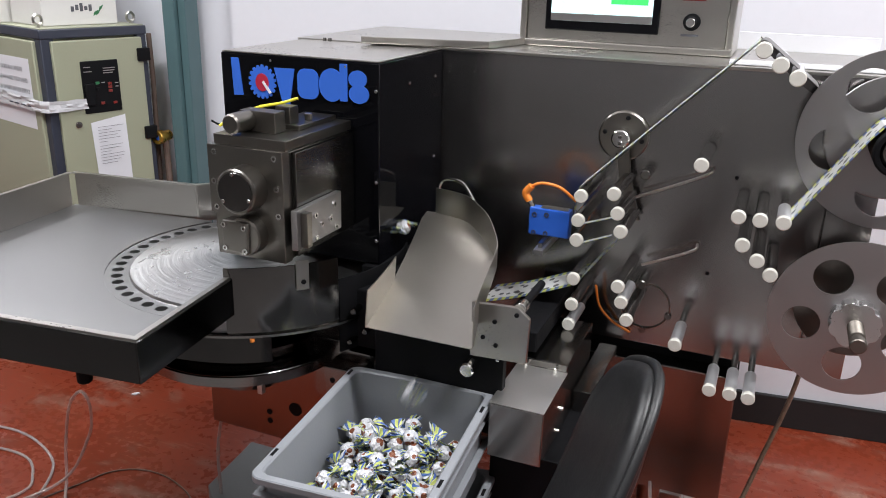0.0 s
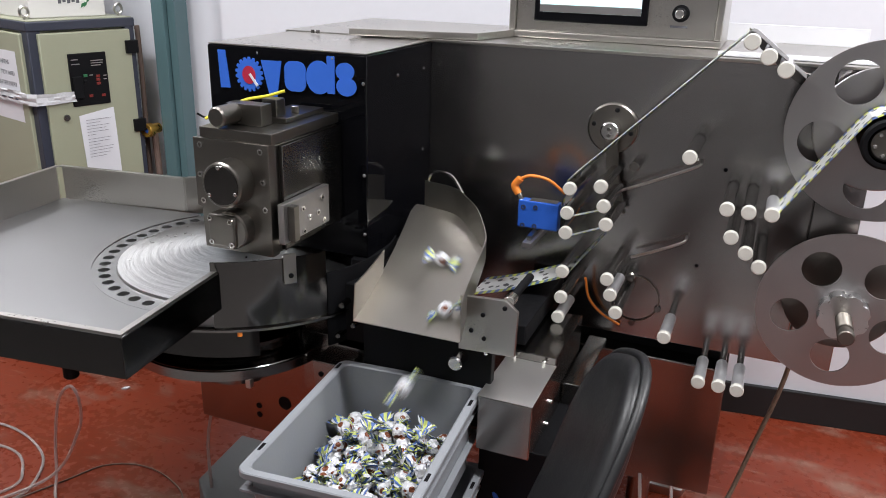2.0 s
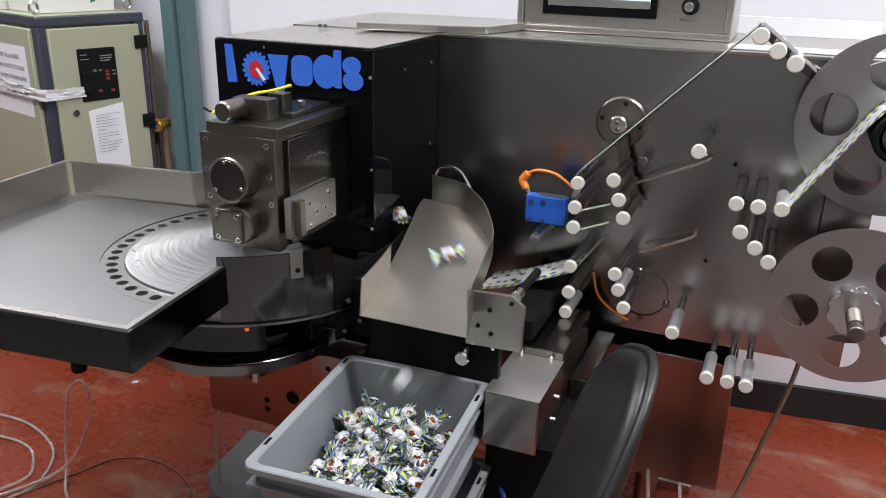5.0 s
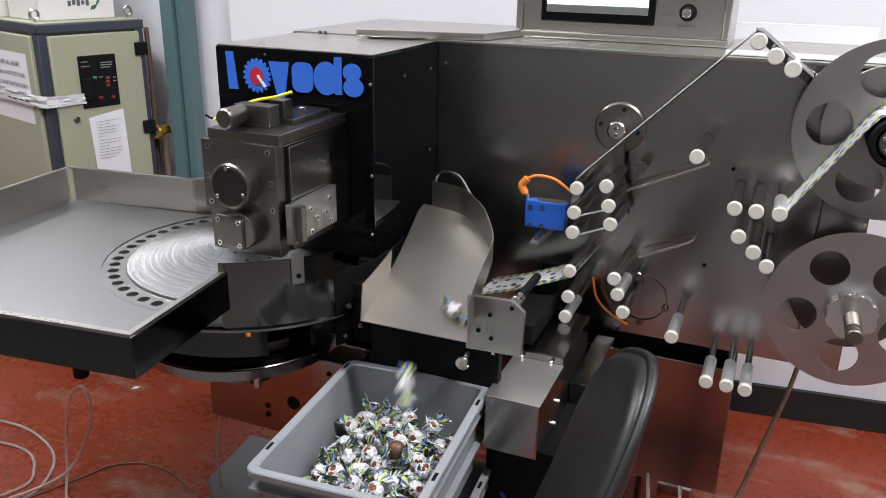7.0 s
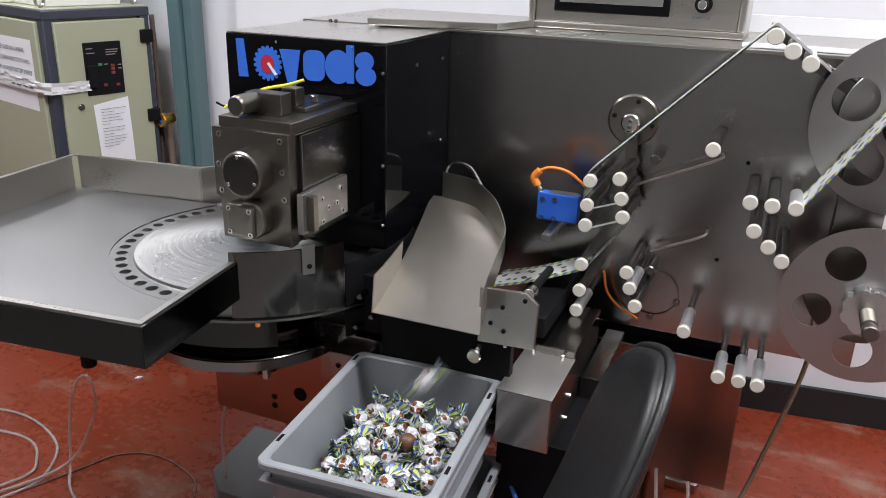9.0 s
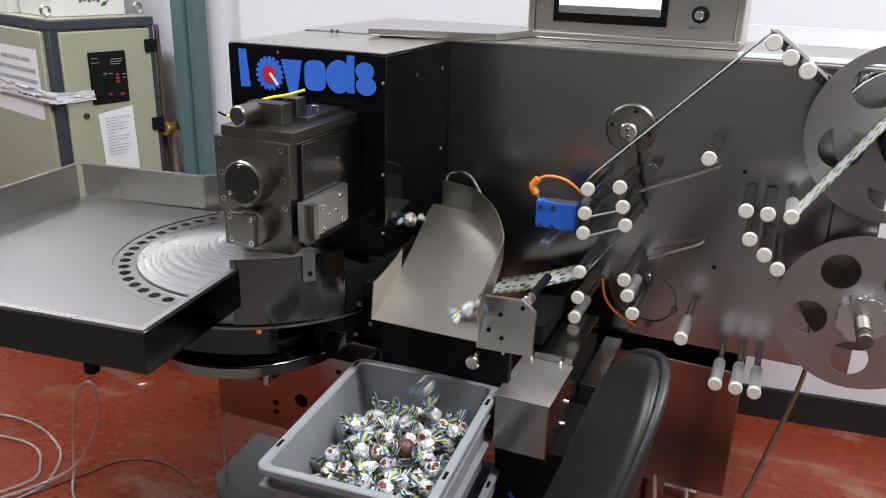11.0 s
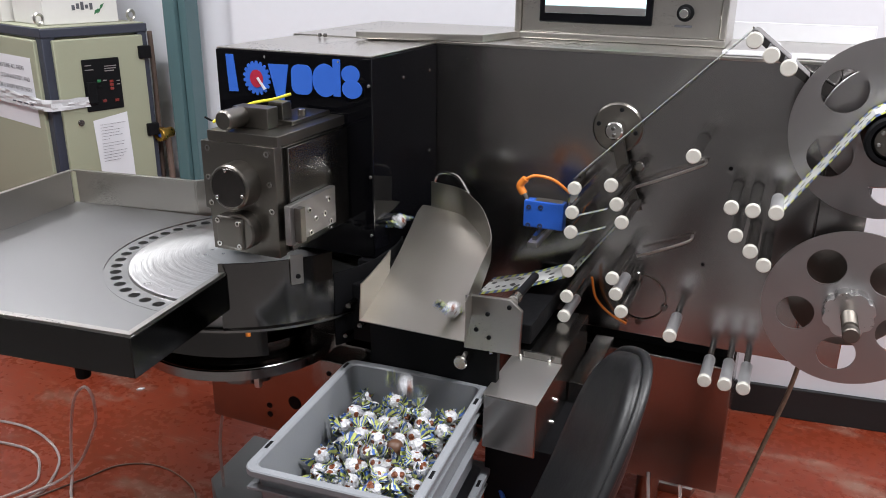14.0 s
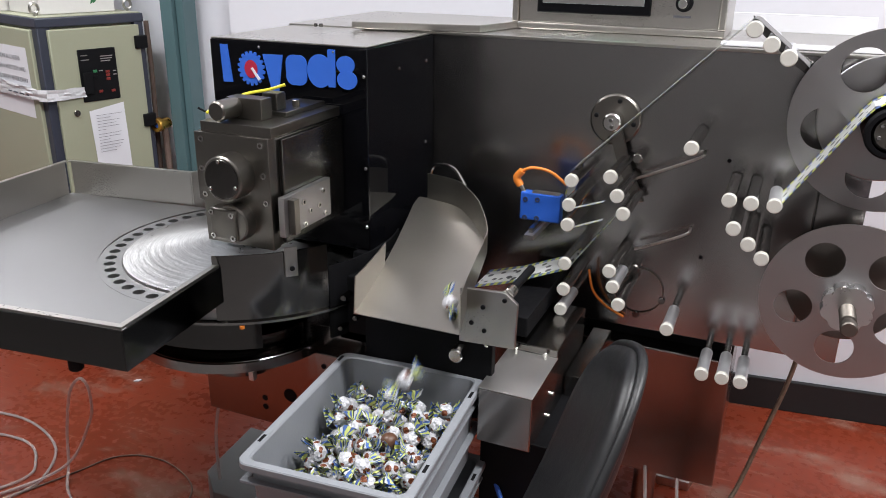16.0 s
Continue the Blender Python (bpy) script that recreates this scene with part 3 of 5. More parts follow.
sign_shape("mark", disc_pts(-0.809, 1.241, 0.023, 0.019), LOGOBLUE, 0.0004)

# cutting head in front of the guard
bm = B()
box(bm, -0.985, -0.833, 1.225, 1.455, 0.955, 1.164, 0.002)
head = mpart("head", bm, HEADSTEEL, None, "worn grey-brown steel cutting head")
bm = B()
prism(bm, [(-0.997, 1.168), (-0.831, 1.168), (-0.831, 0.953), (-0.985, 0.953), (-0.985, 1.035), (-0.997, 1.035)], 1.2, 1.224, 0.0015)
mpart("face_plate", bm, HEADSTEEL, head)
bm = B()
box(bm, -0.984, -0.826, 1.205, 1.45, 1.1685, 1.188, 0.0015)
cap = mpart("cap_plate", bm, HEADSTEEL, head, "machined steel cap plate")
bm = B()
box(bm, -0.93, -0.855, 1.30, 1.44, 1.1885, 1.198, 0.0015)
mpart("raised_plate", bm, HEADSTEEL, cap)
bm = B()
box(bm, -0.955, -0.876, 1.25, 1.285, 1.1885, 1.228, 0.0015)
mpart("bracket", bm, HEADSTEEL, cap)
bm = B()
lathe(bm, [(0, 1.195), (0.016, 1.195), (0.019, 1.199), (0.019, 1.25), (0, 1.25)], (-0.937, 0, 1.21), "y", 24)
mpart("plunger", bm, HEADSTEEL, cap)
for x, y, h in ((-0.885, 1.33, 0.03), (-0.872, 1.36, 0.014), (-0.93, 1.34, 0.012)):
    bm = B()
    rod(bm, 0.008, 1.198, 1.198 + h, x, y, 0.001, "z", 12)
    mpart("bolt", bm, HEADSTEEL, cap)
bm = B()
hose(bm, [(-0.992, 1.235, 1.196), (-0.97, 1.26, 1.212), (-0.945, 1.30, 1.226), (-0.915, 1.33, 1.232), (-0.885, 1.345, 1.242)], 0.003)
mpart("air_tube", bm, YELLOW, cap, "yellow air tube")
bm = B()
hose(bm, [(-1.002, 1.225, 1.207), (-0.993, 1.235, 1.199), (-0.985, 1.242, 1.200)], 0.002)
mpart("cable_tie", bm, MATTBLACK, cap, "black cable tie end")
bm = B()
box(bm, -0.908, -0.876, 1.300, 1.330, 1.1985, 1.232, 0.0015)
mpart("clamp_block", bm, HEADSTEEL, cap, "small steel clamp block")
bm = B()
lathe(bm, [(0, 1.160), (0.040, 1.160), (0.043, 1.163), (0.044, 1.2), (0, 1.2)], (-0.908, 0, 1.094), "y", 40)
knob = mpart("boss", bm, HEADSTEEL, head, "round black-faced boss")
bm = B()
rod(bm, 0.037, 1.1585, 1.1605, -0.908, 1.094, 0.0005, seg=40)
mpart("face", bm, GUARDSTEEL, knob)
for k in range(3):
    a = radians(97 + 120 * k)
    bm = B()
    rod(bm, 0.004, 1.1565, 1.159, -0.908 + 0.033 * math.cos(a), 1.094 + 0.033 * math.sin(a), 0.001, seg=12)
    mpart("screw", bm, CHROME, knob)
bm = B()
lathe(bm, [(0, 1.172), (0.034, 1.172), (0.037, 1.175), (0.037, 1.2), (0, 1.2)], (-0.905, 0, 1.004), "y", 36)
low = mpart("flange", bm, HEADSTEEL, head)
bm = B()
box(bm, -0.951, -0.889, 1.167, 1.2, 0.971, 1.034, 0.005)
mpart("square_flange", bm, HEADSTEEL, low)
for x, z in ((-0.943, 1.026), (-0.898, 1.024), (-0.942, 0.980), (-0.897, 0.979)):
    bm = B()
    lathe(bm, [(0.0026, 1.1672), (0.0026, 1.1635), (0.0055, 1.1635), (0.0055, 1.1672)], (x, 0, z), "y", 14)
    mpart("bolt", bm, CHROME, low)
for x, z in ((-0.980, 1.155), (-0.847, 1.155), (-0.984, 1.098), (-0.844, 1.098), (-0.981, 1.047), (-0.842, 1.046)):
    bm = B()
    lathe(bm, [(0.003, 1.199), (0.003, 1.1975), (0.006, 1.1975), (0.006, 1.2005)], (x, 0, z), "y", 14)
    mpart("bolt", bm, CHROME, head)
bm = B()
box(bm, -0.832, -0.822, 1.232, 1.452, 0.960, 1.162, 0.001)
mpart("side_cover", bm, DARKSTEEL, head, "smooth grey steel side cover")
bm = B()
box(bm, -0.821, -0.808, 1.206, 1.372, 0.980, 1.058, 0.0015)
side = mpart("side_plate", bm, REELSTEEL, head, "bright steel side plate")
bm = B()
box(bm, -0.808, -0.793, 1.219, 1.236, 0.984, 1.052, 0.001)
mpart("stop_bar", bm, HEADSTEEL, side)
for y, z in ((1.270, 1.034), (1.293, 1.011), (1.325, 1.012), (1.342, 1.038), (1.347, 0.990), (1.272, 0.988)):
    bm = B()
    lathe(bm, [(0.003, -0.809), (0.003, -0.8045), (0.0055, -0.8045), (0.0055, -0.809)], (0, y, z), "x", 14)
    mpart("bolt", bm, CHROME, side)
    bm = B()
    rod(bm, 0.003, -0.8085, -0.8060, y, z, 0.0005, "x", 10)
    mpart("socket", bm, MATTBLACK, side)

# curved guard round the turntable, ring and bracket below the head
bm = B()
lathe(bm, [(0.343, 0.808), (0.343, 0.947), (0.3395, 0.947), (0.3395, 0.808), (0.343, 0.808)], (-1.071, 1.452, 0), "z", 36, (-66, -28.6))
drum = mpart("curved_guard", bm, GUARDSTEEL, None, "curved dark steel guard")
# lower guard: its dark reflection is put into the steel's colour
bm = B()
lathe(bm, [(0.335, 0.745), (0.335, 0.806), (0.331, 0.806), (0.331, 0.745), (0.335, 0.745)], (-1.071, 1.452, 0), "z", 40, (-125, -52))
mpart("lower_guard", bm, SHADESTEEL, drum)
bm = B()
lathe(bm, [(0.343, 0.74), (0.343, 0.90), (0.3395, 0.90), (0.3395, 0.74), (0.343, 0.74)], (-1.071, 1.452, 0), "z", 24, (-28.2, 18))
mpart("rear_guard", bm, MATTBLACK, drum)
bm = B()
box(bm, -0.0125, 0.0125, -0.3505, -0.3445, 0.897, 0.957, 0.001)
bmesh.ops.transform(bm, matrix=pose(-1.071, 1.452, 0, 0, 0, 48.6), verts=bm.verts)
br = mpart("bracket", bm, STEEL, drum, "steel bracket with a socket screw")
bm = B()
rod(bm, 0.005, -0.354, -0.35, 0.001, 0.914, 0.001, seg=12)
bmesh.ops.transform(bm, matrix=pose(-1.071, 1.452, 0, 0, 0, 48.6), verts=bm.verts)
mpart("bolt", bm, MATTBLACK, br)
RC = (-1.045, 1.355, 0.007)
bm = B()
lathe(bm, [(0.14, 0.68), (0.226, 0.68), (0.229, 0.683), (0.229, 0.701), (0.226, 0.704), (0.205, 0.704), (0.20, 0.698), (0.14, 0.698)], RC, "z", 64)
ring = mpart("ring", bm, GUARDSTEEL, None, "dark ring with a polished steel flange")
bm = B()
lathe(bm, [(0.227, 0.682), (0.233, 0.682), (0.233, 0.703), (0.227, 0.703), (0.227, 0.682)], RC, "z", 64)
mpart("flange_edge", bm, DARKSTEEL, ring)
bm = B()
lathe(bm, [(0, 0.60), (0.10, 0.60), (0.10, 0.68), (0.185, 0.70), (0.185, 0.735), (0.175, 0.738), (0, 0.738)], RC, "z", 48)
mpart("hub", bm, GUARDSTEEL, ring)
bm = B()
box(bm, -0.900, -0.888, 1.180, 1.192, 0.668, 0.690, 0.001)
mpart("tab", bm, STEEL, ring)
bm = B()
lathe(bm, [(0, 0), (0.005, 0), (0.005, 0.006), (0, 0.008)], (-0.888, 1.158, 0.797), "z", 14)
mpart("plug", bm, ORANGE, ring)
bm = B()
box(bm, -0.80, -0.66, 1.44, 1.76, 0.74, 0.875, 0.004)
mpart("inner_housing", bm, MATTBLACK)

bm = B()
box(bm, -0.775, -0.70, 1.33, 1.46, 0.72, 0.868, 0.004)
mech = mpart("mechanism", bm, MATTBLACK, None, "oily black mechanism housing")
for x, z, r in ((-0.745, 0.83, 0.007), (-0.72, 0.79, 0.006), (-0.755, 0.76, 0.006)):
    bm = B()
    rod(bm, r, 1.30, 1.335, x, z, 0.002, seg=14)
    mpart("shaft", bm, GUARDSTEEL, mech)

# plates under the chute and the stepped covers
bm = B()
box(bm, -0.70, -0.425, 1.31, 1.33, 0.62, 0.822, 0.002)
back_plate = mpart("back_plate", bm, MATTBLACK, None, "black plate behind the crate")
bm = B()
lathe(bm, [(0, 1.272), (0.012, 1.272), (0.0145, 1.275), (0.0145, 1.31), (0, 1.31)], (-0.487, 0, 0.770), "y", 28)
mpart("knob", bm, CHROME, back_plate, "round knurled steel knob")
bm = B()
rod(bm, 0.004, 1.306, 1.31, -0.437, 0.787, 0.001, seg=10)
mpart("screw", bm, CHROME, back_plate)
bm = B()
prism(bm, [(-0.49, 0.79), (-0.378, 0.795), (-0.376, 0.886), (-0.401, 0.906), (-0.49, 0.901)], 1.30, 1.309, 0.0015)
sp = mpart("web_guide_plate", bm, STEEL, None, "bolted steel guide plate with a cut corner")
for x, z in ((-0.443, 0.870), (-0.401, 0.891), (-0.439, 0.822), (-0.465, 0.834)):
    bm = B()
    rod(bm, 0.0045, 1.2965, 1.301, x, z, 0.001, seg=12)
    mpart("bolt", bm, MATTBLACK, sp)
bm = B()
rod(bm, 0.011, 1.31, 1.335, -0.398, 0.900, 0.001)
mpart("guide_nut", bm, CHROME, sp, "bright round nut")
bm = B()
rod(bm, 0.008, 1.335, 1.45, -0.398, 0.900, 0.001)
mpart("guide_bar", bm, MATTBLACK, sp)
bm = B()
box(bm, -0.49, -0.40, 1.45, 1.76, 0.745, 0.79, 0.003)
mpart("cutter_housing", bm, MATTBLACK)
bm = B()
box(bm, -0.432, -0.329, 1.437, 1.665, 0.60, 0.738, 0.002)
step = mpart("step_cover", bm, DARKSTEEL, None, "dark steel step cover")
bm = B()
box(bm, -0.434, -0.328, 1.263, 1.436, 0.605, 0.72, 0.0025)
cover = mpart("front_cover", bm, COVERSTEEL, None, "steel cover box with its lit top put into the colour")
# thin lighter sheet puts the light on the cover's top into its colour
bm = B()
box(bm, -0.4345, -0.3275, 1.2625, 1.436, 0.7202, 0.7222, 0.0006)
mpart("lit_cover_top", bm, LITTOPSTEEL, cover, "brushed cover top, lighter in colour as if lit")
for x in (-0.414, -0.352):
    bm = B()
    rod(bm, 0.004, 0.722, 0.734, x, 1.425, 0.001, "z", 10)
    mpart("pin", bm, CHROME, cover)
for y, z in ((1.40, 0.66), (1.38, 0.62)):
    bm = B()
    rod(bm, 0.005, -0.329, -0.322, y, z, 0.001, "x", 10)
    mpart("bolt", bm, CHROME, cover)
bm = B()
box(bm, -0.44, -0.30, 1.30, 1.75, 0.40, 0.60, 0.003)
mpart("drive_housing", bm, MATTBLACK)
bm = B()
box(bm, -0.327, -0.283, 1.503, 1.757, 0.40, 0.650, 0.002)
mpart("side_housing", bm, DARKSTEEL)

# guide rollers with white end caps
ROLLERS = [(-0.368, 1.046), (-0.370, 0.993), (-0.370, 0.949), (-0.370, 0.860), (-0.369, 0.800), (-0.273, 0.859), (-0.248, 0.786),
           (-0.137, 1.139), (-0.055, 1.045), (-0.015, 1.044), (-0.040, 0.989), (-0.009, 0.961), (0.019, 0.936)]
LIGHT_ROLLERS = [(-0.372, 0.752), (-0.263, 0.825), (0.027, 1.045), (-0.142, 0.750), (-0.061, 0.662), (-0.020, 0.662), (0.017, 0.661)]
rb = B()
lathe(rb, [(0, PY - 0.0005), (0.0095, PY - 0.0005), (0.0095, 1.775), (0.0125, 1.774), (0.0125, 1.612), (0, 1.612)], (0, 0, 0), "y", 20)
cb = B()
lathe(cb, [(0, 1.5995), (0.0125, 1.5995), (0.0142, 1.6015), (0.0142, 1.610), (0.0125, 1.612), (0, 1.612)], (0, 0, 0), "y", 24)
first = part("guide_roller", rb, ROLLERSTEEL, machine, "polished steel guide roller with a white end cap")
first_cap = part("end_cap", cb, WHITECAP, first)
inv = machine.matrix_basis.inverted()
for i, (x, z) in enumerate(ROLLERS):
    r, c = (first, first_cap) if i == 0 else (new("guide_roller", first.data), new("end_cap", first_cap.data))
    r.parent, c.parent = machine, r
    r.matrix_basis = inv @ pose(x, 0, z)
    tagged(r, "polished steel guide roller with a white end cap")
sb = B()
lathe(sb, [(0, PY - 0.0005), (0.0075, PY - 0.0005), (0.0075, 1.712), (0, 1.712)], (0, 0, 0), "y", 20)
vb = B()
lathe(vb, [(0, 1.7119), (0.0112, 1.7119), (0.0124, 1.7105), (0.0126, 1.612), (0, 1.612)], (0, 0, 0), "y", 20)
light_first = None
for x, z in LIGHT_ROLLERS:
    if light_first is None:
        light_first = r = part("guide_roller", sb, ROLLERSTEEL, machine)
        light_sleeve = v = part("sleeve", vb, SLEEVE, r)
    else:
        r, v = new("guide_roller", light_first.data), new("sleeve", light_sleeve.data)
    c = new("end_cap", first_cap.data)
    r.parent, c.parent, v.parent = machine, r, r
    r.matrix_basis = inv @ pose(x, 0, z)
    tagged(r, "pale sleeved guide roller on a thin shaft")
for x, z, r in ((-0.26, 1.075, 0.011), (-0.242, 0.821, 0.011)):
    bm = B()
    rod(bm, r, 1.735, PY, x, z, 0.002)
    mpart("stud", bm, DARKSTEEL, None, "dark steel stud")
for x0, z0, x1, z1 in ((-0.127, 1.088, -0.29, 1.014), (-0.136, 0.915, -0.248, 0.864)):
    bm = B()
    hose(bm, [(x0, 1.782, z0 + 0.006), (x0 - 0.004, 1.755, z0), ((x0 + x1) / 2, 1.75, (z0 + z1) / 2), (x1, 1.75, z1)], 0.0032, 8, 4)
    mpart("tension_rod", bm, STEEL)
bm = B()
lathe(bm, [(0, PY - 0.012), (0.052, PY - 0.012), (0.056, PY - 0.008), (0.056, PY), (0, PY)], (-0.322, 0, 1.147), "y", 40)
fl = mpart("bearing_flange", bm, HEADSTEEL, None, "round bolted bearing flange")
for k in range(4):
    a = radians(80 + 90 * k)
    bm = B()
    rod(bm, 0.005, PY - 0.0165, PY - 0.011, -0.322 + 0.042 * math.cos(a), 1.147 + 0.042 * math.sin(a), 0.001, seg=12)
    mpart("bolt", bm, MATTBLACK, fl)
bm = B()
lathe(bm, [(0.055, PY - 0.004), (0.058, PY - 0.004), (0.058, PY), (0.055, PY)], (-0.235, 0, 0.752), "y", 40)
mpart("inspection_ring", bm, HEADSTEEL)
for x, z in ((-0.18, 0.735), (-0.235, 0.69), (-0.265, 0.70)):
    bm = B()
    rod(bm, 0.008, PY - 0.006, PY, x, z, 0.001, seg=14)
    mpart("bolt", bm, GUARDSTEEL)
bm = B()
hose(bm, [(-0.345, 1.74, 0.80), (-0.335, 1.755, 0.745), (-0.305, 1.77, 0.705), (-0.262, 1.779, 0.68)], 0.003)
mpart("cable", bm, ORANGE, None, "orange sensor cable")

# discharge chute
chute = thing("discharge_chute", pose(-0.57, 1.229, 0.84, 15), "bent stainless steel discharge chute over the grey crate", "chute")
edge = [(0.111, 0.0, 0.08), (0.094, 0.075, 0.064), (0.084, 0.145, 0.058), (0.073, 0.221, 0.049), (0.061, 0.274, 0.048), (0.023, 0.328, 0.066), (-0.02, 0.377, 0.063), (-0.065, 0.412, 0.062), (-0.142, 0.428, 0.061)]
sm = smooth_path(edge, 5)
bm = B()
sheet(bm, [[(-0.109 + (-0.164 + 0.109) * min(1.0, p.y / 0.396) ** 1.5, p.y, 0.0) for p in sm], [(p.x, p.y, 0.0) for p in sm]], 0.002)
part("floor_sheet", bm, CHUTESTEEL, chute)
bm = B()
sheet(bm, [[(p.x, p.y, 0.0) for p in sm], [(p.x, p.y + 0.13 * p.z, p.z * 0.483) for p in sm], [(p.x, p.y + 0.26 * p.z, p.z * 0.966) for p in sm]], 0.002)
part("curved_wall", bm, CHUTESTEEL, chute, "curved deflector wall")
bm = B()
foot = [(-0.109 - 0.055 * (y / 0.396) ** 1.5, y, 0.001) for y in (0.0, 0.04, 0.08, 0.12, 0.16)]
sheet(bm, [foot, [(x + 0.010 - 0.04 * y, y + 0.012, 0.082 - 0.20 * y) for x, y, z in foot]], 0.002)
part("side_wall", bm, CHUTESTEEL, chute, "low side wall")
bm = B()
hose(bm, [(-0.142, 0.438, 0.02), (-0.13199999999999998, 0.45799999999999996, 0.07), (-0.08199999999999999, 0.453, 0.075), (-0.04199999999999998, 0.423, 0.05)], 0.004)
part("wire_loop", bm, CHROME, chute, "bright wire loop")

# feeding tray and turntable
tray = thing("feeding_tray", pose(-0.902, 0.874, 0.834, 0, 0, 6.3), "brushed stainless steel feeding tray with raised rims", "tray")
bm = B()
cu, cv, cr = -0.1075, 0.6035, 0.342
a0, a1 = math.degrees(math.atan2(-math.sqrt(cr ** 2 - cu ** 2), -cu)), math.degrees(math.atan2(0.815 - cv, -math.sqrt(cr ** 2 - (0.815 - cv) ** 2))) - 360
arc = [(cu + cr * math.cos(radians(a0 + (a1 - a0) * k / 60)), cv + cr * math.sin(radians(a0 + (a1 - a0) * k / 60))) for k in range(61)]
arc = [p for p in arc if p[0] < -0.07]
prism(bm, [(-0.811, 0.08), (-0.07, 0.08), (-0.07, arc[0][1])] + arc + [(arc[-1][0], 0.826), (-0.811, 0.826)], -0.006, 0.0, 0.0, "xy")
part("tray_floor", bm, TRAYSTEEL, tray)
# the floor rises to the rims beside the operator
for quad in ([[(-0.811, -0.011, 0.022), (0.011, -0.011, 0.022)], [(-0.811, 0.08, 0.0), (-0.07, 0.08, 0.0)]], [[(0.011, -0.011, 0.022), (0.011, 0.29, 0.022)], [(-0.07, 0.08, 0.0), (-0.07, 0.262, 0.0)]]):
    bm = B()
    sheet(bm, quad, 0.002)
    part("floor_slope", bm, TRAYSTEEL, tray)


def rim(x0, y0, x1, y1, h=0.096, foot=-0.008):
    d = Vector((x1 - x0, y1 - y0, 0))
    n = Vector((-d.y, d.x, 0)).normalized() * 0.0125
    bm = B()
    for a, c, z0, z1 in ((0.84, 1.0, foot, h), (0.0, 1.0, h - 0.004, h)):
        p = [Vector((x0, y0, 0)) + n * a, Vector((x1, y1, 0)) + n * a, Vector((x1, y1, 0)) + n * c, Vector((x0, y0, 0)) + n * c]
        prism(bm, [(q.x, q.y) for q in p], z0, z1, 0.0008, "xy")
    return part("rim", bm, STEEL, tray)


rim(0.0125, 0.0, -0.80, 0.0, foot=0.024)
rim(0.0, 0.325, 0.0, 0.0, foot=0.024)
# outer faces of the tray, coloured near black for what they reflect
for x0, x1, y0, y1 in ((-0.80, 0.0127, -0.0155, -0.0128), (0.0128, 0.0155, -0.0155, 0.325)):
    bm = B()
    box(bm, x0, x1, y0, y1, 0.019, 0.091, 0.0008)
    part("skirt", bm, SHADESTEEL, tray, "outer steel skirt with its dark reflection put into the colour")
rim(-0.80, 0.0, -0.80, 0.815)
rim(-0.80, 0.815, -0.418, 0.822)
rim(-0.418, 0.822, -0.36, 0.865)
bm = B()
box(bm, -0.34, -0.12, 0.36, 0.58, -0.10, -0.022, 0.01)
part("support", bm, MATTBLACK, tray)
bm = B()
rod(bm, 0.014, -0.10, -0.008, -0.232, 0.137, 0.003, "z", 16)
part("adjuster", bm, MATTBLACK, tray)


def holed_plate(bm, outer, holes, z0, z1):
    """A flat plate with round openings through it; outer and holes are lists of (x, y)."""
    for loop in (outer, *holes):
        vs = [bm.verts.new((x, y, z0)) for x, y in loop]
        for a, b in zip(vs, vs[1:] + vs[:1]):
            bm.edges.new((a, b))
    bmesh.ops.triangle_fill(bm, edges=bm.edges[:], use_beauty=True)
    got = bmesh.ops.extrude_face_region(bm, geom=bm.faces[:])
    bmesh.ops.translate(bm, vec=(0, 0, z1 - z0), verts=[v for v in got["geom"] if isinstance(v, bmesh.types.BMVert)])
    return bm


DISC = (-1.071, 1.452, 0.8215)
table = thing("turntable", pose(*DISC), "spun steel turntable with a ring of pocket holes", "turntable")
NH = 50
bm = B()
holes = [disc_pts(0.312 * math.cos(2 * math.pi * k / NH), 0.312 * math.sin(2 * math.pi * k / NH), 0.0125, 0.0125, 14) for k in range(NH)]
holed_plate(bm, disc_pts(0, 0, 0.338, 0.338, 120), holes, -0.009, 0.013)
part("pocket_ring", bm, TRAYSTEEL, table, "flat ring of round pockets", 30)
bm = B()
lathe(bm, [(0.287, 0.013), (0.284, 0.018), (0.20, 0.033), (0.10, 0.047), (0.03, 0.054), (0, 0.054)], (0, 0, 0), "z", 96)
part("cone", bm, SPUN, table, "shiny turned cone")
bm = B()
lathe(bm, [(0, -0.016), (0.350, -0.016), (0.350, -0.011), (0, -0.011)], (0, 0, 0), "z", 64)
part("under_plate", bm, DARKSTEEL, table)

# control box on the machine
ctrl = thing("control_box", pose(-0.38, 1.945, TOP + 0.004), "stainless steel control box with touch screen on the machine", "control box")
bm = B()
box(bm, -0.248, 0.249, 0.018, 0.20, 0.0, 0.42, 0.004)
part("case", bm, STEEL, ctrl)
bm = B()
for x0, x1, z0, z1 in ((-0.248, 0.249, 0.0, 0.016), (-0.248, 0.249, 0.404, 0.42), (-0.248, -0.232, 0.016, 0.404), (0.233, 0.249, 0.016, 0.404)):
    box(bm, x0, x1, 0.0, 0.018, z0, z1, 0.003)
part("frame", bm, STEEL, ctrl)
bm = B()
box(bm, -0.231, 0.232, 0.009, 0.0178, 0.017, 0.403, 0.001)
face = part("face_plate", bm, STEEL, ctrl, "slightly stained steel face")
bm = B()
box(bm, -0.186, 0.083, 0.001, 0.0088, 0.040, 0.235, 0.003)
bez = part("bezel", bm, BLACK, ctrl, "black screen bezel")
bm = B()
box(bm, -0.172, 0.067, -0.0005, 0.0012, 0.062, 0.222, 0.0)
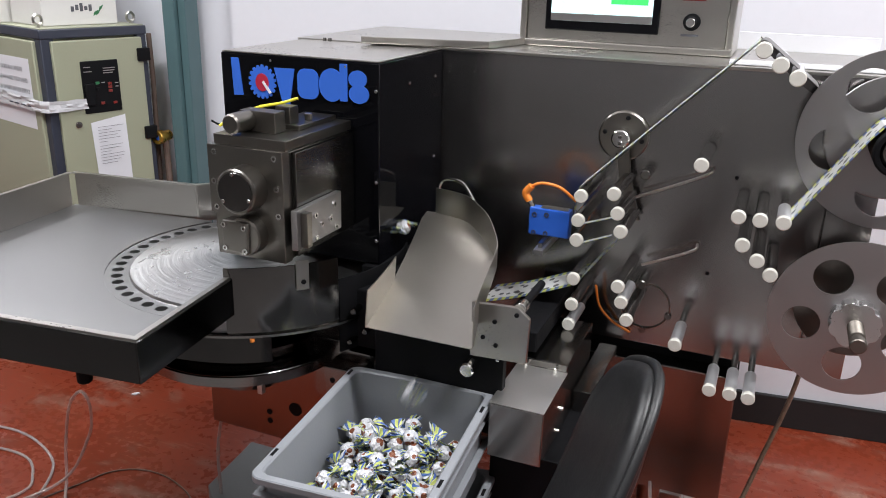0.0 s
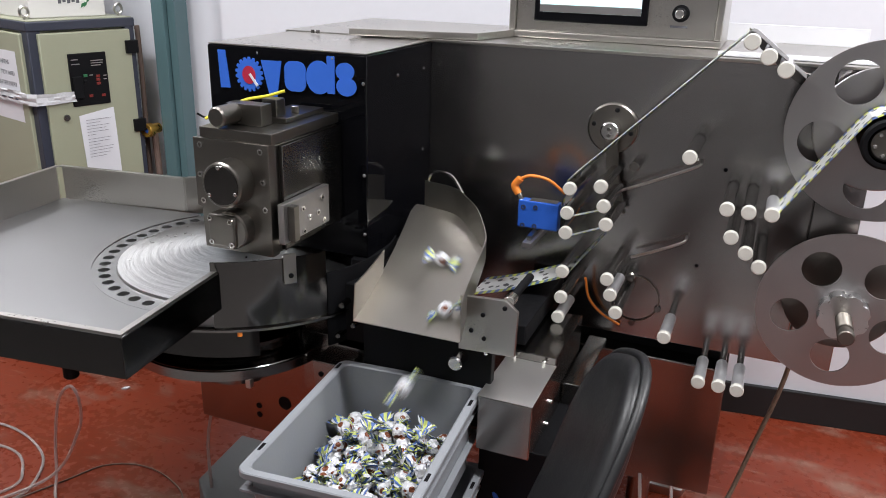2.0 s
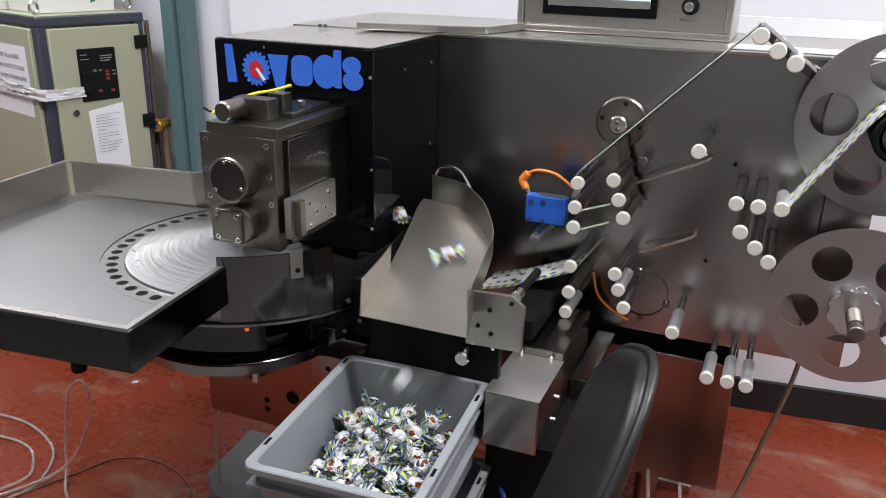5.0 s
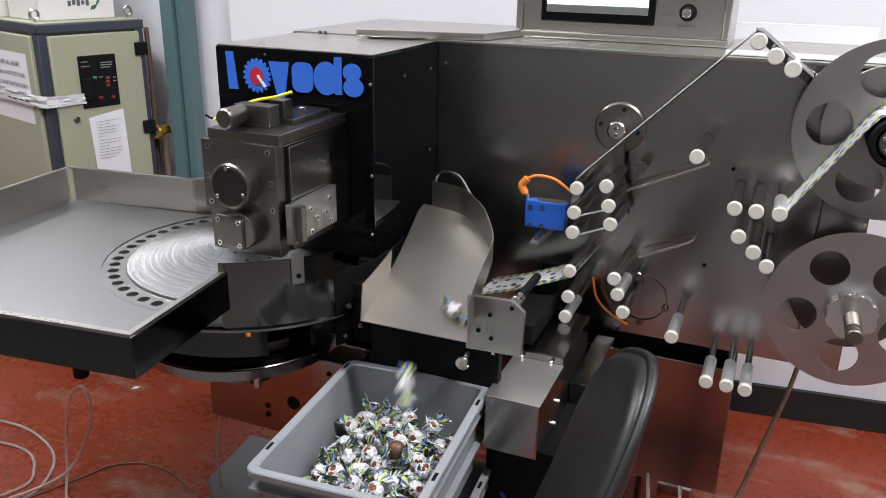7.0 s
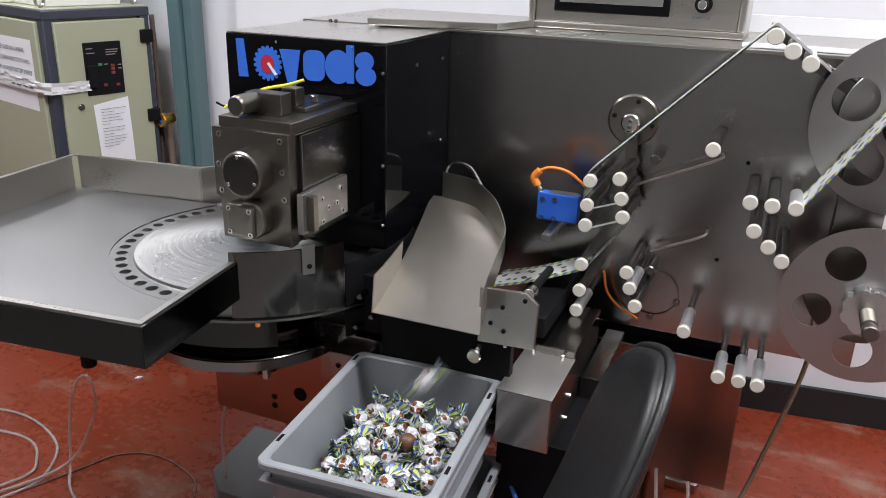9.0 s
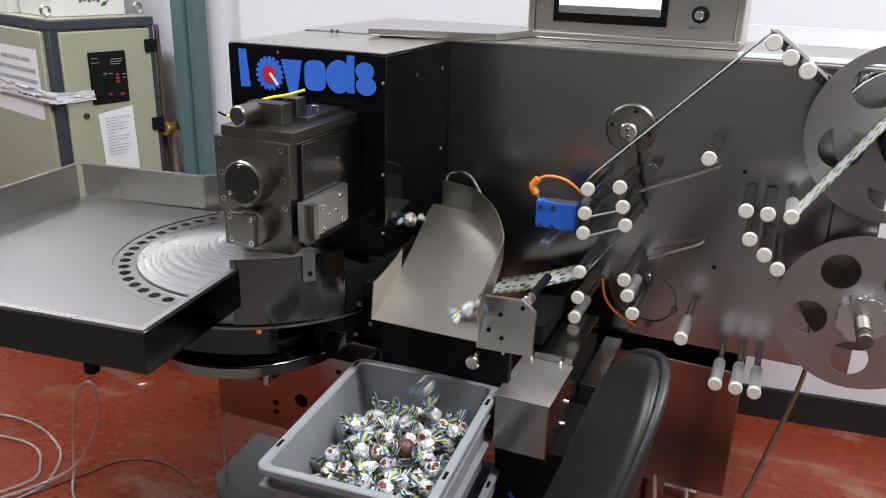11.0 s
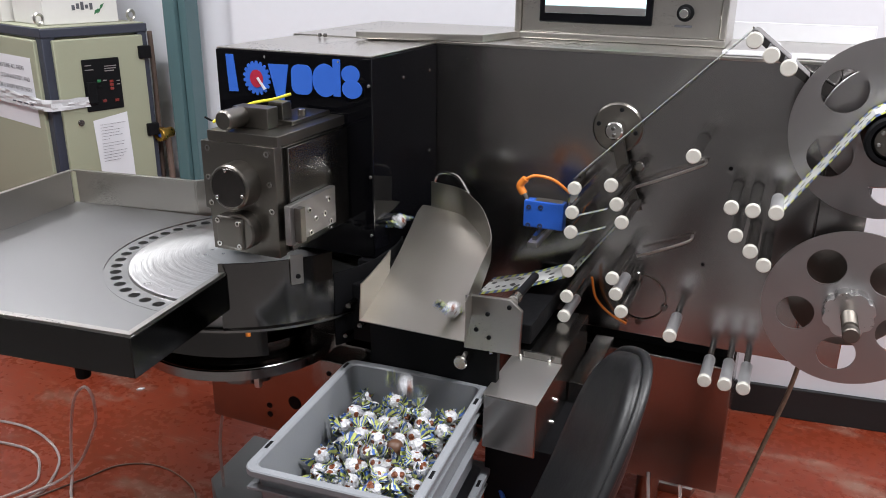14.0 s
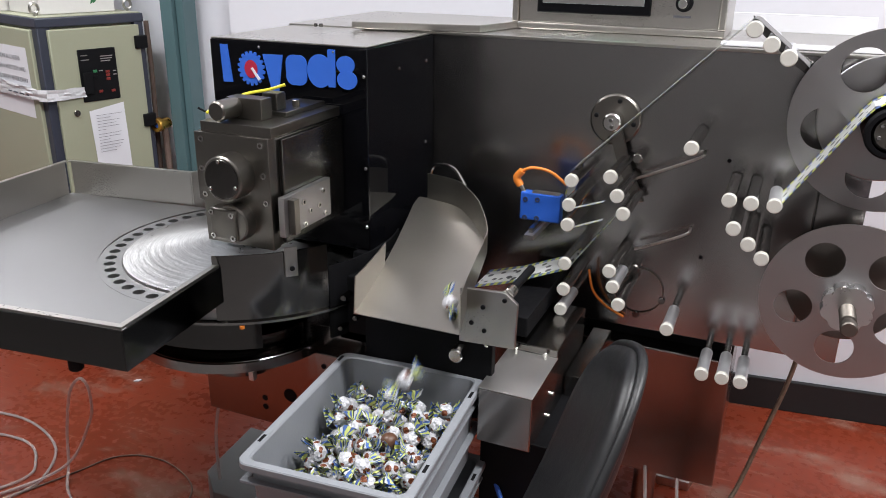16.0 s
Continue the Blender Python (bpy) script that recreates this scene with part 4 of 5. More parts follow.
part("screen", bm, SCREEN, bez, "lit pale touch screen")
bm = B()
box(bm, -0.03, 0.055, -0.0012, -0.0006, 0.104, 0.165, 0.0)
part("screen_field", bm, SCREENGREEN, bez)
bm = B()
box(bm, -0.172, 0.067, -0.0012, -0.0006, 0.0622, 0.079, 0.0)
part("screen_bar", bm, REELSTEEL, bez, "grey bar along the foot of the screen")
bm = B()
lathe(bm, [(0, -0.022), (0.010, -0.022), (0.012, -0.019), (0.013, 0.0), (0.019, 0.001), (0.019, 0.0088), (0, 0.0088)], (0.155, 0, 0.072), "y", 28)
kn = part("knob", bm, MATTBLACK, ctrl, "black rotary switch")
bm = B()
rod(bm, 0.010, -0.024, -0.021, 0.155, 0.072, 0.001)
part("knob_face", bm, CHROME, kn)
for x0, x1, z0, z1, mt in ((0.133, 0.172, 0.040, 0.045, INK), (0.128, 0.180, 0.118, 0.124, LEDRED)):
    bm = B()
    box(bm, x0, x1, 0.0082, 0.0088, z0, z1, 0.0)
    part("label_bar", bm, mt, face)
bm = B()
box(bm, -0.22, 0.20, 0.02, 0.12, -0.004, -0.0005, 0.0005)
part("gasket", bm, DARKSTEEL, ctrl)
board = thing("plastic_board", pose(0.02, 2.2, TOP + 0.003), "white plastic board standing behind the machine top", "board")
bm = B()
box(bm, -0.165, 0.165, 0.0, 0.012, 0.0, 0.042, 0.001)
part("board", bm, WHITEBOARD, board)

# sensor
sensor = thing("photo_sensor", pose(-0.432, 1.62, 0.94), "blue photoelectric sensor with orange cable on a bracket", "sensor")
bm = B()
box(bm, -0.482, -0.392, 1.62, 1.648, 0.942, 1.003, 0.003)
body = part("housing", bm, BLUE, sensor, "", 21, True)
for x, z in ((-0.470, 0.988), (-0.443, 0.990), (-0.470, 0.947), (-0.443, 0.948)):
    bm = B()
    lathe(bm, [(0.003, 1.6215), (0.003, 1.6185), (0.0055, 1.6185), (0.0055, 1.6215)], (x, 0, z), "y", 14)
    part("screw_eye", bm, NAVY, body, "", 21, True)
bm = B()
box(bm, -0.458, -0.398, 1.623, 1.645, 1.0032, 1.0045, 0.0)
part("rating_plate", bm, STEEL, body, "", 21, True)
bm = B()
lathe(bm, [(0, 0), (0.006, 0), (0.006, 0.018), (0, 0.018)], (-0.478, 1.634, 1.0), (Vector((0, 1, 0)), Vector((0.7, 0, 0.7)), Vector((-0.5, 0, 0.86))), 16)
part("plug", bm, CHROME, sensor, "", 21, True)
bm = B()
hose(bm, [(-0.487, 1.634, 1.013), (-0.496, 1.634, 1.030), (-0.484, 1.634, 1.047)], 0.0085)
part("plug_boot", bm, ORANGE, sensor, "orange plug boot", 60, True)
bm = B()
hose(bm, [(-0.486, 1.634, 1.045), (-0.462, 1.636, 1.055), (-0.425, 1.65, 1.046), (-0.392, 1.68, 1.010), (-0.382, 1.72, 0.98), (-0.382, 1.784, 0.95)], 0.0035)
part("cable", bm, ORANGE, sensor, "orange cable", 60, True)
bm = B()
box(bm, -0.450, -0.429, 1.555, 1.784, 0.919, 0.931, 0.0012)
part("bracket", bm, REELSTEEL, sensor, "slotted steel bracket", 21, True)
bm = B()
box(bm, -0.444, -0.435, 1.57, 1.76, 0.9312, 0.942, 0.0)
part("slot", bm, DARKSTEEL, sensor, "", 21, True)

# film reels
REELX, REELZ = 0.198, 1.199
def reel(name, m, label, hole_r, hole_at, plates, turn):
    t = thing(name, m, label, "reel", "film reels")
    for y, r in plates:
        bm = B()
        holes = [disc_pts(hole_at * math.cos(radians(turn + 72 * k)), hole_at * math.sin(radians(turn + 72 * k)), hole_r, hole_r, 28) for k in range(5)]
        holed_plate(bm, disc_pts(0, 0, r, r, 72), holes, 0.0, 0.004)
        bmesh.ops.transform(bm, matrix=pose(0, y, 0, 90), verts=bm.verts)
        part("side_plate", bm, REELSTEEL, t, "aluminium disc with five round holes", 30)
    return t


low_reel = reel("film_reel", pose(0.184, 1.64, 0.859), "empty lower film reel held by a scalloped nut", 0.036, 0.0965, ((0.0, 0.160),), 50)
bm = B()
lathe(bm, [(0, 0.075), (0.110, 0.075), (0.112, 0.077), (0.110, 0.081), (0, 0.081)], (0, 0, 0), "y", 56)
part("rear_disc", bm, HEADSTEEL, low_reel, "smaller aluminium disc behind the reel")
bm = B()
scallop = []
for k in range(64):
    a = 2 * math.pi * k / 64
    scallop.append(((0.047 - 0.007 * max(0, math.cos(8 * a)) ** 3) * math.cos(a), (0.047 - 0.007 * max(0, math.cos(8 * a)) ** 3) * math.sin(a)))
prism(bm, scallop, -0.034, -0.004, 0.0015)
nut = part("nut", bm, NUTSTEEL, low_reel, "scalloped aluminium hand nut")
bm = B()
prof = [(0, -0.132), (0.013, -0.132), (0.015, -0.130), (0.015, -0.112), (0.0115, -0.110), (0.0115, -0.100)]
for k in range(15):
    prof += [(0.0150, -0.099 + k * 0.0042), (0.0128, -0.097 + k * 0.0042)]
prof += [(0.014, 0.14), (0, 0.14)]
lathe(bm, prof, (0, 0, 0), "y", 28)
part("spindle", bm, SPINDLE, low_reel, "threaded spindle")
up_reel = reel("film_reel", pose(REELX, 1.722, REELZ), "upper film reel turning with a thin roll of film", 0.042, 0.108, ((0.0, 0.174),), 0)
bm = B()
lathe(bm, [(0.034, -0.118), (0.042, -0.118), (0.046, -0.114), (0.046, -0.004), (0.034, -0.004)], (0, 0, 0), "y", 40)
part("core", bm, MATTBLACK, up_reel, "black reel core")
bm = B()
lathe(bm, [(0, -0.110), (0.028, -0.110), (0.032, -0.106), (0.032, -0.004), (0, -0.004)], (0, 0, 0), "y", 32)
part("chuck", bm, HEADSTEEL, up_reel)
bm = B()
for k in range(6):
    a = 2 * math.pi * k / 6
    rod(bm, 0.004, -0.116, -0.108, 0.022 * math.cos(a), 0.022 * math.sin(a), 0.0008, seg=10)
part("bolts", bm, CHROME, up_reel)
bm = B()
lathe(bm, [(0.018, 0.034), (0.120, 0.034), (0.122, 0.036), (0.120, 0.040), (0.018, 0.040)], (0, 0, 0), "y", 64)
part("rear_disc", bm, REELSTEEL, up_reel, "smaller aluminium disc behind the reel")
bm = B()
rod(bm, 0.018, 0.004, 0.038, 0, 0, 0.002)
part("spindle", bm, HEADSTEEL, up_reel)

# printed film runs
def film(name, path, y0, y1, label, thick=0.0006):
    bm = B()
    ribbon(bm, path, y0, y1, thick)
    me = bpy.data.meshes.new(name)
    bm.to_mesh(me)
    bm.free()
    me.materials.append(WEB)
    ob = new(name, me)
    return tagged(ob, label, "wrapping film", "film runs")


film("wrapping_film", [(0.0385, 1.046), (0.150, 1.220), (0.166, 1.240), (0.184, 1.251), (0.200, 1.252), (0.222, 1.244), (0.238, 1.225)], 1.614, 1.715, "printed yellow and blue film running off the upper reel")
RUN = (-0.379, 1.054)
top_run = film("wrapping_film", [(0.0, 0.0), (0.3135, 0.3210)], 1.614, 1.715, "printed film stretched up to the top rollers", 0.004)
top_run.matrix_basis = pose(RUN[0], 0, RUN[1])
film("wrapping_film", [(-0.379, 1.040), (-0.383, 0.999)], 1.614, 1.715, "printed film between rollers")
film("wrapping_film", [(-0.372, 0.979), (-0.30, 1.005)], 1.614, 1.630, "printed film to the dancer arm")
film("wrapping_film", [(-0.372, 0.935), (-0.30, 0.965)], 1.614, 1.630, "printed film to the dancer arm")
film("wrapping_film", [(-0.28, 0.965), (-0.36, 0.852)], 1.614, 1.715, "printed film to the lower roller")
film("wrapping_film", [(-0.374, 0.843), (-0.46, 0.806), (-0.50, 0.790), (-0.58, 0.766)], 1.603, 1.722, "printed film with dark spots entering the cutter")

# arm with three rollers that swings about the upper reel's spindle
swing = thing("roller_arm", pose(REELX, PY, REELZ), "dark steel arm with three white-capped rollers over the machine top", "roller arm")
bm = B()
prism(bm, [(-0.266, 0.179), (-0.152, 0.094), (0.012, 0.014), (0.012, -0.014), (-0.02, -0.012), (-0.180, 0.090), (-0.264, 0.160)], -0.024, -0.016, 0.001)
part("arm", bm, GUARDSTEEL, swing)
for x, z in ((-0.252, 0.165), (-0.220, 0.140), (-0.188, 0.119)):
    rb = B()
    lathe(rb, [(0, -0.016), (0.0118, -0.016), (0.0118, -0.150), (0.0128, -0.151), (0.0128, -0.174), (0, -0.174)], (x, 0, z), "y", 20)
    r = part("roller", rb, SLEEVE, swing, "aluminium roller")
    cb = B()
    lathe(cb, [(0, -0.1865), (0.0132, -0.1865), (0.0150, -0.1845), (0.0150, -0.170), (0.0132, -0.168), (0, -0.168)], (x, 0, z), "y", 24)
    part("end_cap", cb, WHITECAP, r, "white end cap")
# plain dark film over the arm's rollers
bm = B()
ribbon(bm, [(-0.2625, 0.1755), (-0.256, 0.1800), (-0.249, 0.1785), (-0.176, 0.121), (-0.150, 0.100)], -0.150, -0.071, 0.0015)
part("film", bm, DARKFILM, swing, "dark film over the rollers", 0)

# dancer arm
PIVOT = (-0.322, PY, 1.147)
dancer = thing("dancer_arm", pose(*PIVOT), "swinging dancer arm carrying three white-capped rollers", "dancer arm")
bm = B()
prism(bm, [(-0.014, 0.012), (0.014, 0.012), (0.022, -0.10), (0.044, -0.185), (0.020, -0.185), (-0.002, -0.10)], -0.036, -0.022, 0.002)
part("arm", bm, HEADSTEEL, dancer)
bm = B()
lathe(bm, [(0, -0.05), (0.017, -0.05), (0.02, -0.047), (0.02, -0.012), (0, -0.012)], (0, 0, 0), "y", 28)
hub = part("hub", bm, CHROME, dancer, "bright pivot hub")
for z in (0.006, -0.008):
    bm = B()
    rod(bm, 0.0045, -0.054, -0.049, 0.0, z, 0.001, seg=12)
    part("bolt", bm, DARKSTEEL, hub)
for x, z in ((0.015, -0.089), (0.023, -0.130), (0.030, -0.169)):
    rb = B()
    lathe(rb, [(0, -0.02), (0.0125, -0.02), (0.0125, -0.174), (0, -0.174)], (x, 0, z), "y", 20)
    r = part("roller", rb, ROLLERSTEEL, dancer, "polished roller")
    cb = B()
    lathe(cb, [(0, -0.1865), (0.0125, -0.1865), (0.0142, -0.1845), (0.0142, -0.176), (0.0125, -0.174), (0, -0.174)], (x, 0, z), "y", 24)
    part("end_cap", cb, WHITECAP, r, "white end cap")

# ---- crates and sweets ----
CRATE = pose(-0.579, 1.109, 0.5335, 0, 0, 4.2)
CW, CL, CH = 0.154, 0.2045, 0.1765


def crate(m, label):
    t = thing("crate", m, label, "crate", "stacked crates")
    bm = B()
    n = 6
    def loop(w, l, r, z):
        return [bm.verts.new((x, y, z)) for x, y in rounded(-w, w, -l, l, r, n)]
    rings = [loop(CW - 0.028, CL - 0.028, 0.02, 0.0), loop(CW - 0.022, CL - 0.022, 0.02, 0.004), loop(CW - 0.014, CL - 0.014, 0.02, CH - 0.012), loop(CW, CL, 0.022, CH - 0.012), loop(CW, CL, 0.022, CH - 0.002), loop(CW - 0.002, CL - 0.002, 0.02, CH),
             loop(CW - 0.014, CL - 0.014, 0.015, CH), loop(CW - 0.017, CL - 0.017, 0.015, CH - 0.003), loop(CW - 0.024, CL - 0.024, 0.015, 0.008)]
    for a, b in zip(rings, rings[1:]):
        for i in range(len(a)):
            j = (i + 1) % len(a)
            bm.faces.new((a[i], a[j], b[j], b[i]))
    bm.faces.new(rings[0][::-1])
    bm.faces.new(rings[-1])
    part("tub", bm, GREYBOX, t)
    for z in (CH - 0.042, CH * 0.40):
        bm = B()
        for x0, x1, y0, y1 in ((-CW + 0.005, CW - 0.005, -CL + 0.005, -CL + 0.018), (-CW + 0.005, CW - 0.005, CL - 0.018, CL - 0.005), (-CW + 0.005, -CW + 0.018, -CL + 0.018, CL - 0.018), (CW - 0.018, CW - 0.005, -CL + 0.018, CL - 0.018)):
            box(bm, x0, x1, y0, y1, z, z + 0.005, 0.001)
        part("rib", bm, GREYBOX, t)
    for x, y in ((CW - 0.008, CL - 0.075), (CW - 0.008, -CL + 0.09), (-CW + 0.008, CL - 0.03), (-CW + 0.008, -CL + 0.075)):
        bm = B()
        box(bm, x - 0.003, x + 0.003, y - 0.011, y + 0.011, CH - 0.004, CH + 0.0004)
        part("slot", bm, MATTBLACK, t)
    return t


crate(CRATE, "grey plastic crate half full of wrapped sweets")
crate(CRATE @ pose(0.012, -0.006, -CH - 0.001), "grey plastic crate under the filled one")
crate(CRATE @ pose(0.0, 0.004, -2 * CH - 0.002), "grey plastic crate in the stack")
crate(CRATE @ pose(0.004, 0.0, -3 * CH - 0.003), "grey plastic crate at the foot of the stack")

# one wrapped sweet: a foil ball with two twisted film ends
SR = 0.0148
master = thing("wrapped_sweet", pose(0, 0, 0), "sweet in white foil with brown patches and striped twisted ends", "sweet", "wrapped sweets")
bm = B()
bmesh.ops.create_icosphere(bm, subdivisions=3, radius=SR)
for v in bm.verts:
    v.co *= 1 + 0.20 * noise.noise(v.co * 110) + 0.10 * noise.noise(v.co * 260) + 0.05 * noise.noise(v.co * 600)
part("body", bm, FOIL, master, "", 12)
for s in (1, -1):
    bm = B()
    uv = bm.loops.layers.uv.new("UVMap")
    n = 22
    rings = []
    for k, (r, x) in enumerate(((0.0095, 0.0105), (0.0038, 0.0160), (0.0120, 0.0235), (0.0190, 0.0345))):
        ring = []
        for i in range(n):
            a = 2 * math.pi * i / n
            rr = r * (1 + (0.18 if i % 2 else -0.18) * (k - 0.5) * 0.5)
            squash = 0.30 if k > 1 else 0.8
            ring.append(bm.verts.new((s * (x + 0.004 * (k > 1) * noise.noise(Vector((i * 0.9, k, s)))), rr * math.cos(a), rr * squash * math.sin(a) + 0.003 * (k > 1) * math.sin(2 * a + s))))
        rings.append(ring)
    for k in range(3):
        for i in range(n):
            j = (i + 1) % n
            f = bm.faces.new((rings[k][i], rings[k][j], rings[k + 1][j], rings[k + 1][i]))
            for lp, (ii, kk) in zip(f.loops, ((i, k), (i + 1, k), (i + 1, k + 1), (i, k + 1))):
                lp[uv].uv = (ii / n * 5.0 + kk * 0.25, kk / 3)
    part("twist", bm, TWIST, master, "yellow, blue and dark striped film twist", 20)

rng = random.Random(7)
ENTRIES = [-0.6, 0.0, 0.2, 0.4, 1.0, 1.2, 1.4, 1.6, 1.8, 2.2, 2.4, 2.8, 3.0, 3.4, 3.6, 3.8, 4.0, 4.2, 4.4, 4.8, 5.0, 5.4, 5.6, 6.0, 6.2, 6.4, 6.6, 7.2, 7.4, 8.0, 8.4,
           9.2, 9.4, 9.8, 10.0, 10.4, 10.6, 11.0, 11.2, 11.4, 11.6, 12.0, 12.2, 12.4, 12.6, 13.4, 13.6, 14.0, 14.8, 15.4, 15.6]
STATIC = 165
placed = []
BALL = None


def drop(x, y, low):
    z = low
    for px, py, pz in placed:
        d2 = (px - x) ** 2 + (py - y) ** 2
        if d2 < 0.00098:
            z = max(z, pz + 0.82 * math.sqrt(0.00098 - d2))
    return z


def settle(spread_x, cy, spread_y):
    """The lowest of a few spots: a heap that stays fairly level."""
    best = None
    for _ in range(9):
        x = max(-0.092, min(0.092, rng.gauss(0, spread_x)))
        y = max(-0.140, min(0.140, rng.gauss(cy, spread_y)))
        if BALL and math.hypot(x - BALL[0], y - BALL[1]) < 0.034:
            continue
        z = drop(x, y, 0.022)
        score = z + 0.15 * abs(x) ** 1.2
        if best is None or score < best[0]:
            best = (score, x, y, z)
    placed.append(best[1:])
    return best[1:]


def any_turn():
    return rng.uniform(-40, 40), rng.uniform(-40, 40), rng.uniform(0, 360)


for k in range(STATIC):
    x, y, z = settle(0.085, 0.01, 0.10)
    m = CRATE @ pose(x, y, z, *any_turn())
    if k == 0:
        master.matrix_basis = m
    else:
        copy_thing(master, m)
FALLING = []
for k, e in enumerate(ENTRIES):
    if e > 5.5 and BALL is None:
        BALL = (0.032, 0.004, drop(0.032, 0.004, 0.022) + 0.004)
        placed.append(BALL)
    x, y, z = settle(0.055, 0.045, 0.07)
    yaw, spin = rng.uniform(0, 360), rng.uniform(-1, 1)
    rest = pose(*(CRATE @ Vector((x, y, z))), 200 * spin + rng.uniform(-25, 25), 36 + rng.uniform(-30, 30), yaw + 270 * spin)
    wait = pose(-1.09 + 0.05 * (k % 6), 1.50 + 0.05 * (k // 6 % 4), 0.92 + 0.06 * (k // 24), 0, 0, 90)
    s = copy_thing(master, wait)
    FALLING.append((s, e, wait, rest, yaw, spin, rng.uniform(-0.012, 0.012)))
ball = thing("chocolate_ball", CRATE @ pose(*BALL), "unwrapped brown chocolate ball among the sweets", "chocolate")
bm = B()
bmesh.ops.create_icosphere(bm, subdivisions=3, radius=0.0165)
part("ball", bm, CHOC, ball, "", 60)
FALLING.append((ball, 5.8, pose(-0.84, 1.72, 1.1), CRATE @ pose(*BALL), 0.0, 0.3, 0.0))

# ---- stool ----
stool = thing("stool", pose(-0.1, 1.18, 0), "worn black stool with a tilted padded backrest", "stool")
T, Bt = Vector((-0.133, 1.213, 0.866)), Vector((-0.243, 0.985, 0.495))
a_ax = (T - Bt).normalized()
view = Vector((-0.17, 1.1, -0.72)).normalized()
right = view.cross(Vector((0, 0, 1))).normalized()
b_ax = (view * 0.95 - right * 0.30)
b_ax = (b_ax - a_ax * b_ax.dot(a_ax)).normalized()
n_ax = a_ax.cross(b_ax).normalized()
mid = (T + Bt) / 2
pad = Matrix((( a_ax.x, b_ax.x, n_ax.x, mid.x), (a_ax.y, b_ax.y, n_ax.y, mid.y), (a_ax.z, b_ax.z, n_ax.z, mid.z), (0, 0, 0, 1)))


def cushion(bm, la, lb, th, curve):
    nu, nv = 40, 12
    rows = []
    for i in range(nu):
        a = 2 * math.pi * i / nu
        ca, sa = math.cos(a), math.sin(a)
        e = 2 / 3.0
        px, py = la * math.copysign(abs(ca) ** e, ca), lb * math.copysign(abs(sa) ** e, sa)
        rows.append([(px * f, py * f, h * th + curve * ((px * f / la) ** 2 + (py * f / lb) ** 2)) for f, h in ((0.0, 1.0), (0.5, 0.97), (0.8, 0.85), (0.93, 0.62), (0.99, 0.28), (1.0, 0.0), (0.985, -0.3), (0.95, -0.5), (0.7, -0.62), (0.0, -0.65))])
    vs = [[bm.verts.new(p) for p in r[1:-1]] for r in rows]
    top, bot = bm.verts.new(rows[0][0]), bm.verts.new(rows[0][-1])
    for i in range(nu):
        p, q = vs[i], vs[(i + 1) % nu]
        for k in range(len(p) - 1):
            bm.faces.new((p[k], q[k], q[k + 1], p[k + 1]))
        bm.faces.new((top, q[0], p[0]))
        bm.faces.new((bot, p[-1], q[-1]))
    return bm


bm = B()
cushion(bm, 0.24, 0.17, 0.03, 0.03)
bmesh.ops.transform(bm, matrix=pad, verts=bm.verts)
bk = part("backrest", bm, RUBBER, stool, "scuffed black moulded backrest", 60, True)
bm = B()
ringpts = []
for i in range(41):
    a = 2 * math.pi * i / 40
    ca, sa = math.cos(a), math.sin(a)
    ringpts.append(pad @ Vector((0.243 * math.copysign(abs(ca) ** 0.667, ca), 0.173 * math.copysign(abs(sa) ** 0.667, sa), 0.03)))
hose(bm, ringpts, 0.008, 10, 3)
part("piping", bm, RUBBER, bk, "shiny black edge piping", 60, True)
bm = B()
hose(bm, [mid + n_ax * -0.02, mid + Vector((0.06, -0.02, -0.10)), Vector((-0.08, 1.12, 0.42)), Vector((-0.1, 1.18, 0.36))], 0.018)
part("back_bar", bm, MATTBLACK, stool, "", 60, True)
bm = B()
box(bm, -0.11, -0.075, 1.14, 1.20, 0.545, 0.60, 0.006)
part("bracket", bm, MATTBLACK, stool, "", 40, True)
bm = B()
rod(bm, 0.025, 0.04, 0.60, -0.1, 1.18, 0.003, "z")
part("post", bm, DARKSTEEL, stool, "", 40, True)
for k in range(5):
    bm = B()
    a = radians(72 * k + 20)
    hose(bm, [(-0.1, 1.18, 0.07), (-0.1 + 0.15 * math.cos(a), 1.18 + 0.15 * math.sin(a), 0.05), (-0.1 + 0.27 * math.cos(a), 1.18 + 0.27 * math.sin(a), 0.0165)], 0.016)
    part("foot", bm, MATTBLACK, stool, "", 60, True)

# ---- tubes and cables on the floor ----
def line_thing(name, pts, r, mat, label, category, steps=14):
    bm = B()
    hose(bm, pts, r, 12, steps)
    ob = solid(name, bm, mat, label, category, "", 60)
    return ob


line_thing("air_hose", [(-2.5, 1.52, 0.0045), (-2.256, 1.585, 0.0045), (-2.096, 1.58, 0.0045), (-1.936, 1.513, 0.0045), (-1.855, 1.407, 0.0045), (-1.845, 1.318, 0.0045), (-1.93, 1.15, 0.0045)], 0.0045, CLEAR, "clear plastic hose coiled on the red floor", "hose")
line_thing("air_hose", [(-2.4, 1.44, 0.0045), (-2.148, 1.495, 0.0045), (-2.02, 1.492, 0.0045), (-1.932, 1.434, 0.0045), (-1.893, 1.36, 0.0045), (-1.97, 1.20, 0.0045)], 0.0045, CLEAR, "clear plastic hose coiled on the red floor", "hose")
line_thing("air_hose", [(-1.95, 1.18, 0.0045), (-1.80, 1.41, 0.03), (-1.698, 1.45, 0.19), (-1.674, 1.45, 0.295), (-1.700, 1.45, 0.340), (-1.752, 1.45, 0.285), (-1.790, 1.45, 0.15), (-1.785, 1.43, 0.04), (-1.73, 1.37, 0.0045), (-1.6, 1.30, 0.0045)], 0.0045, CLEAR, "clear plastic hose looping up from the floor", "hose")
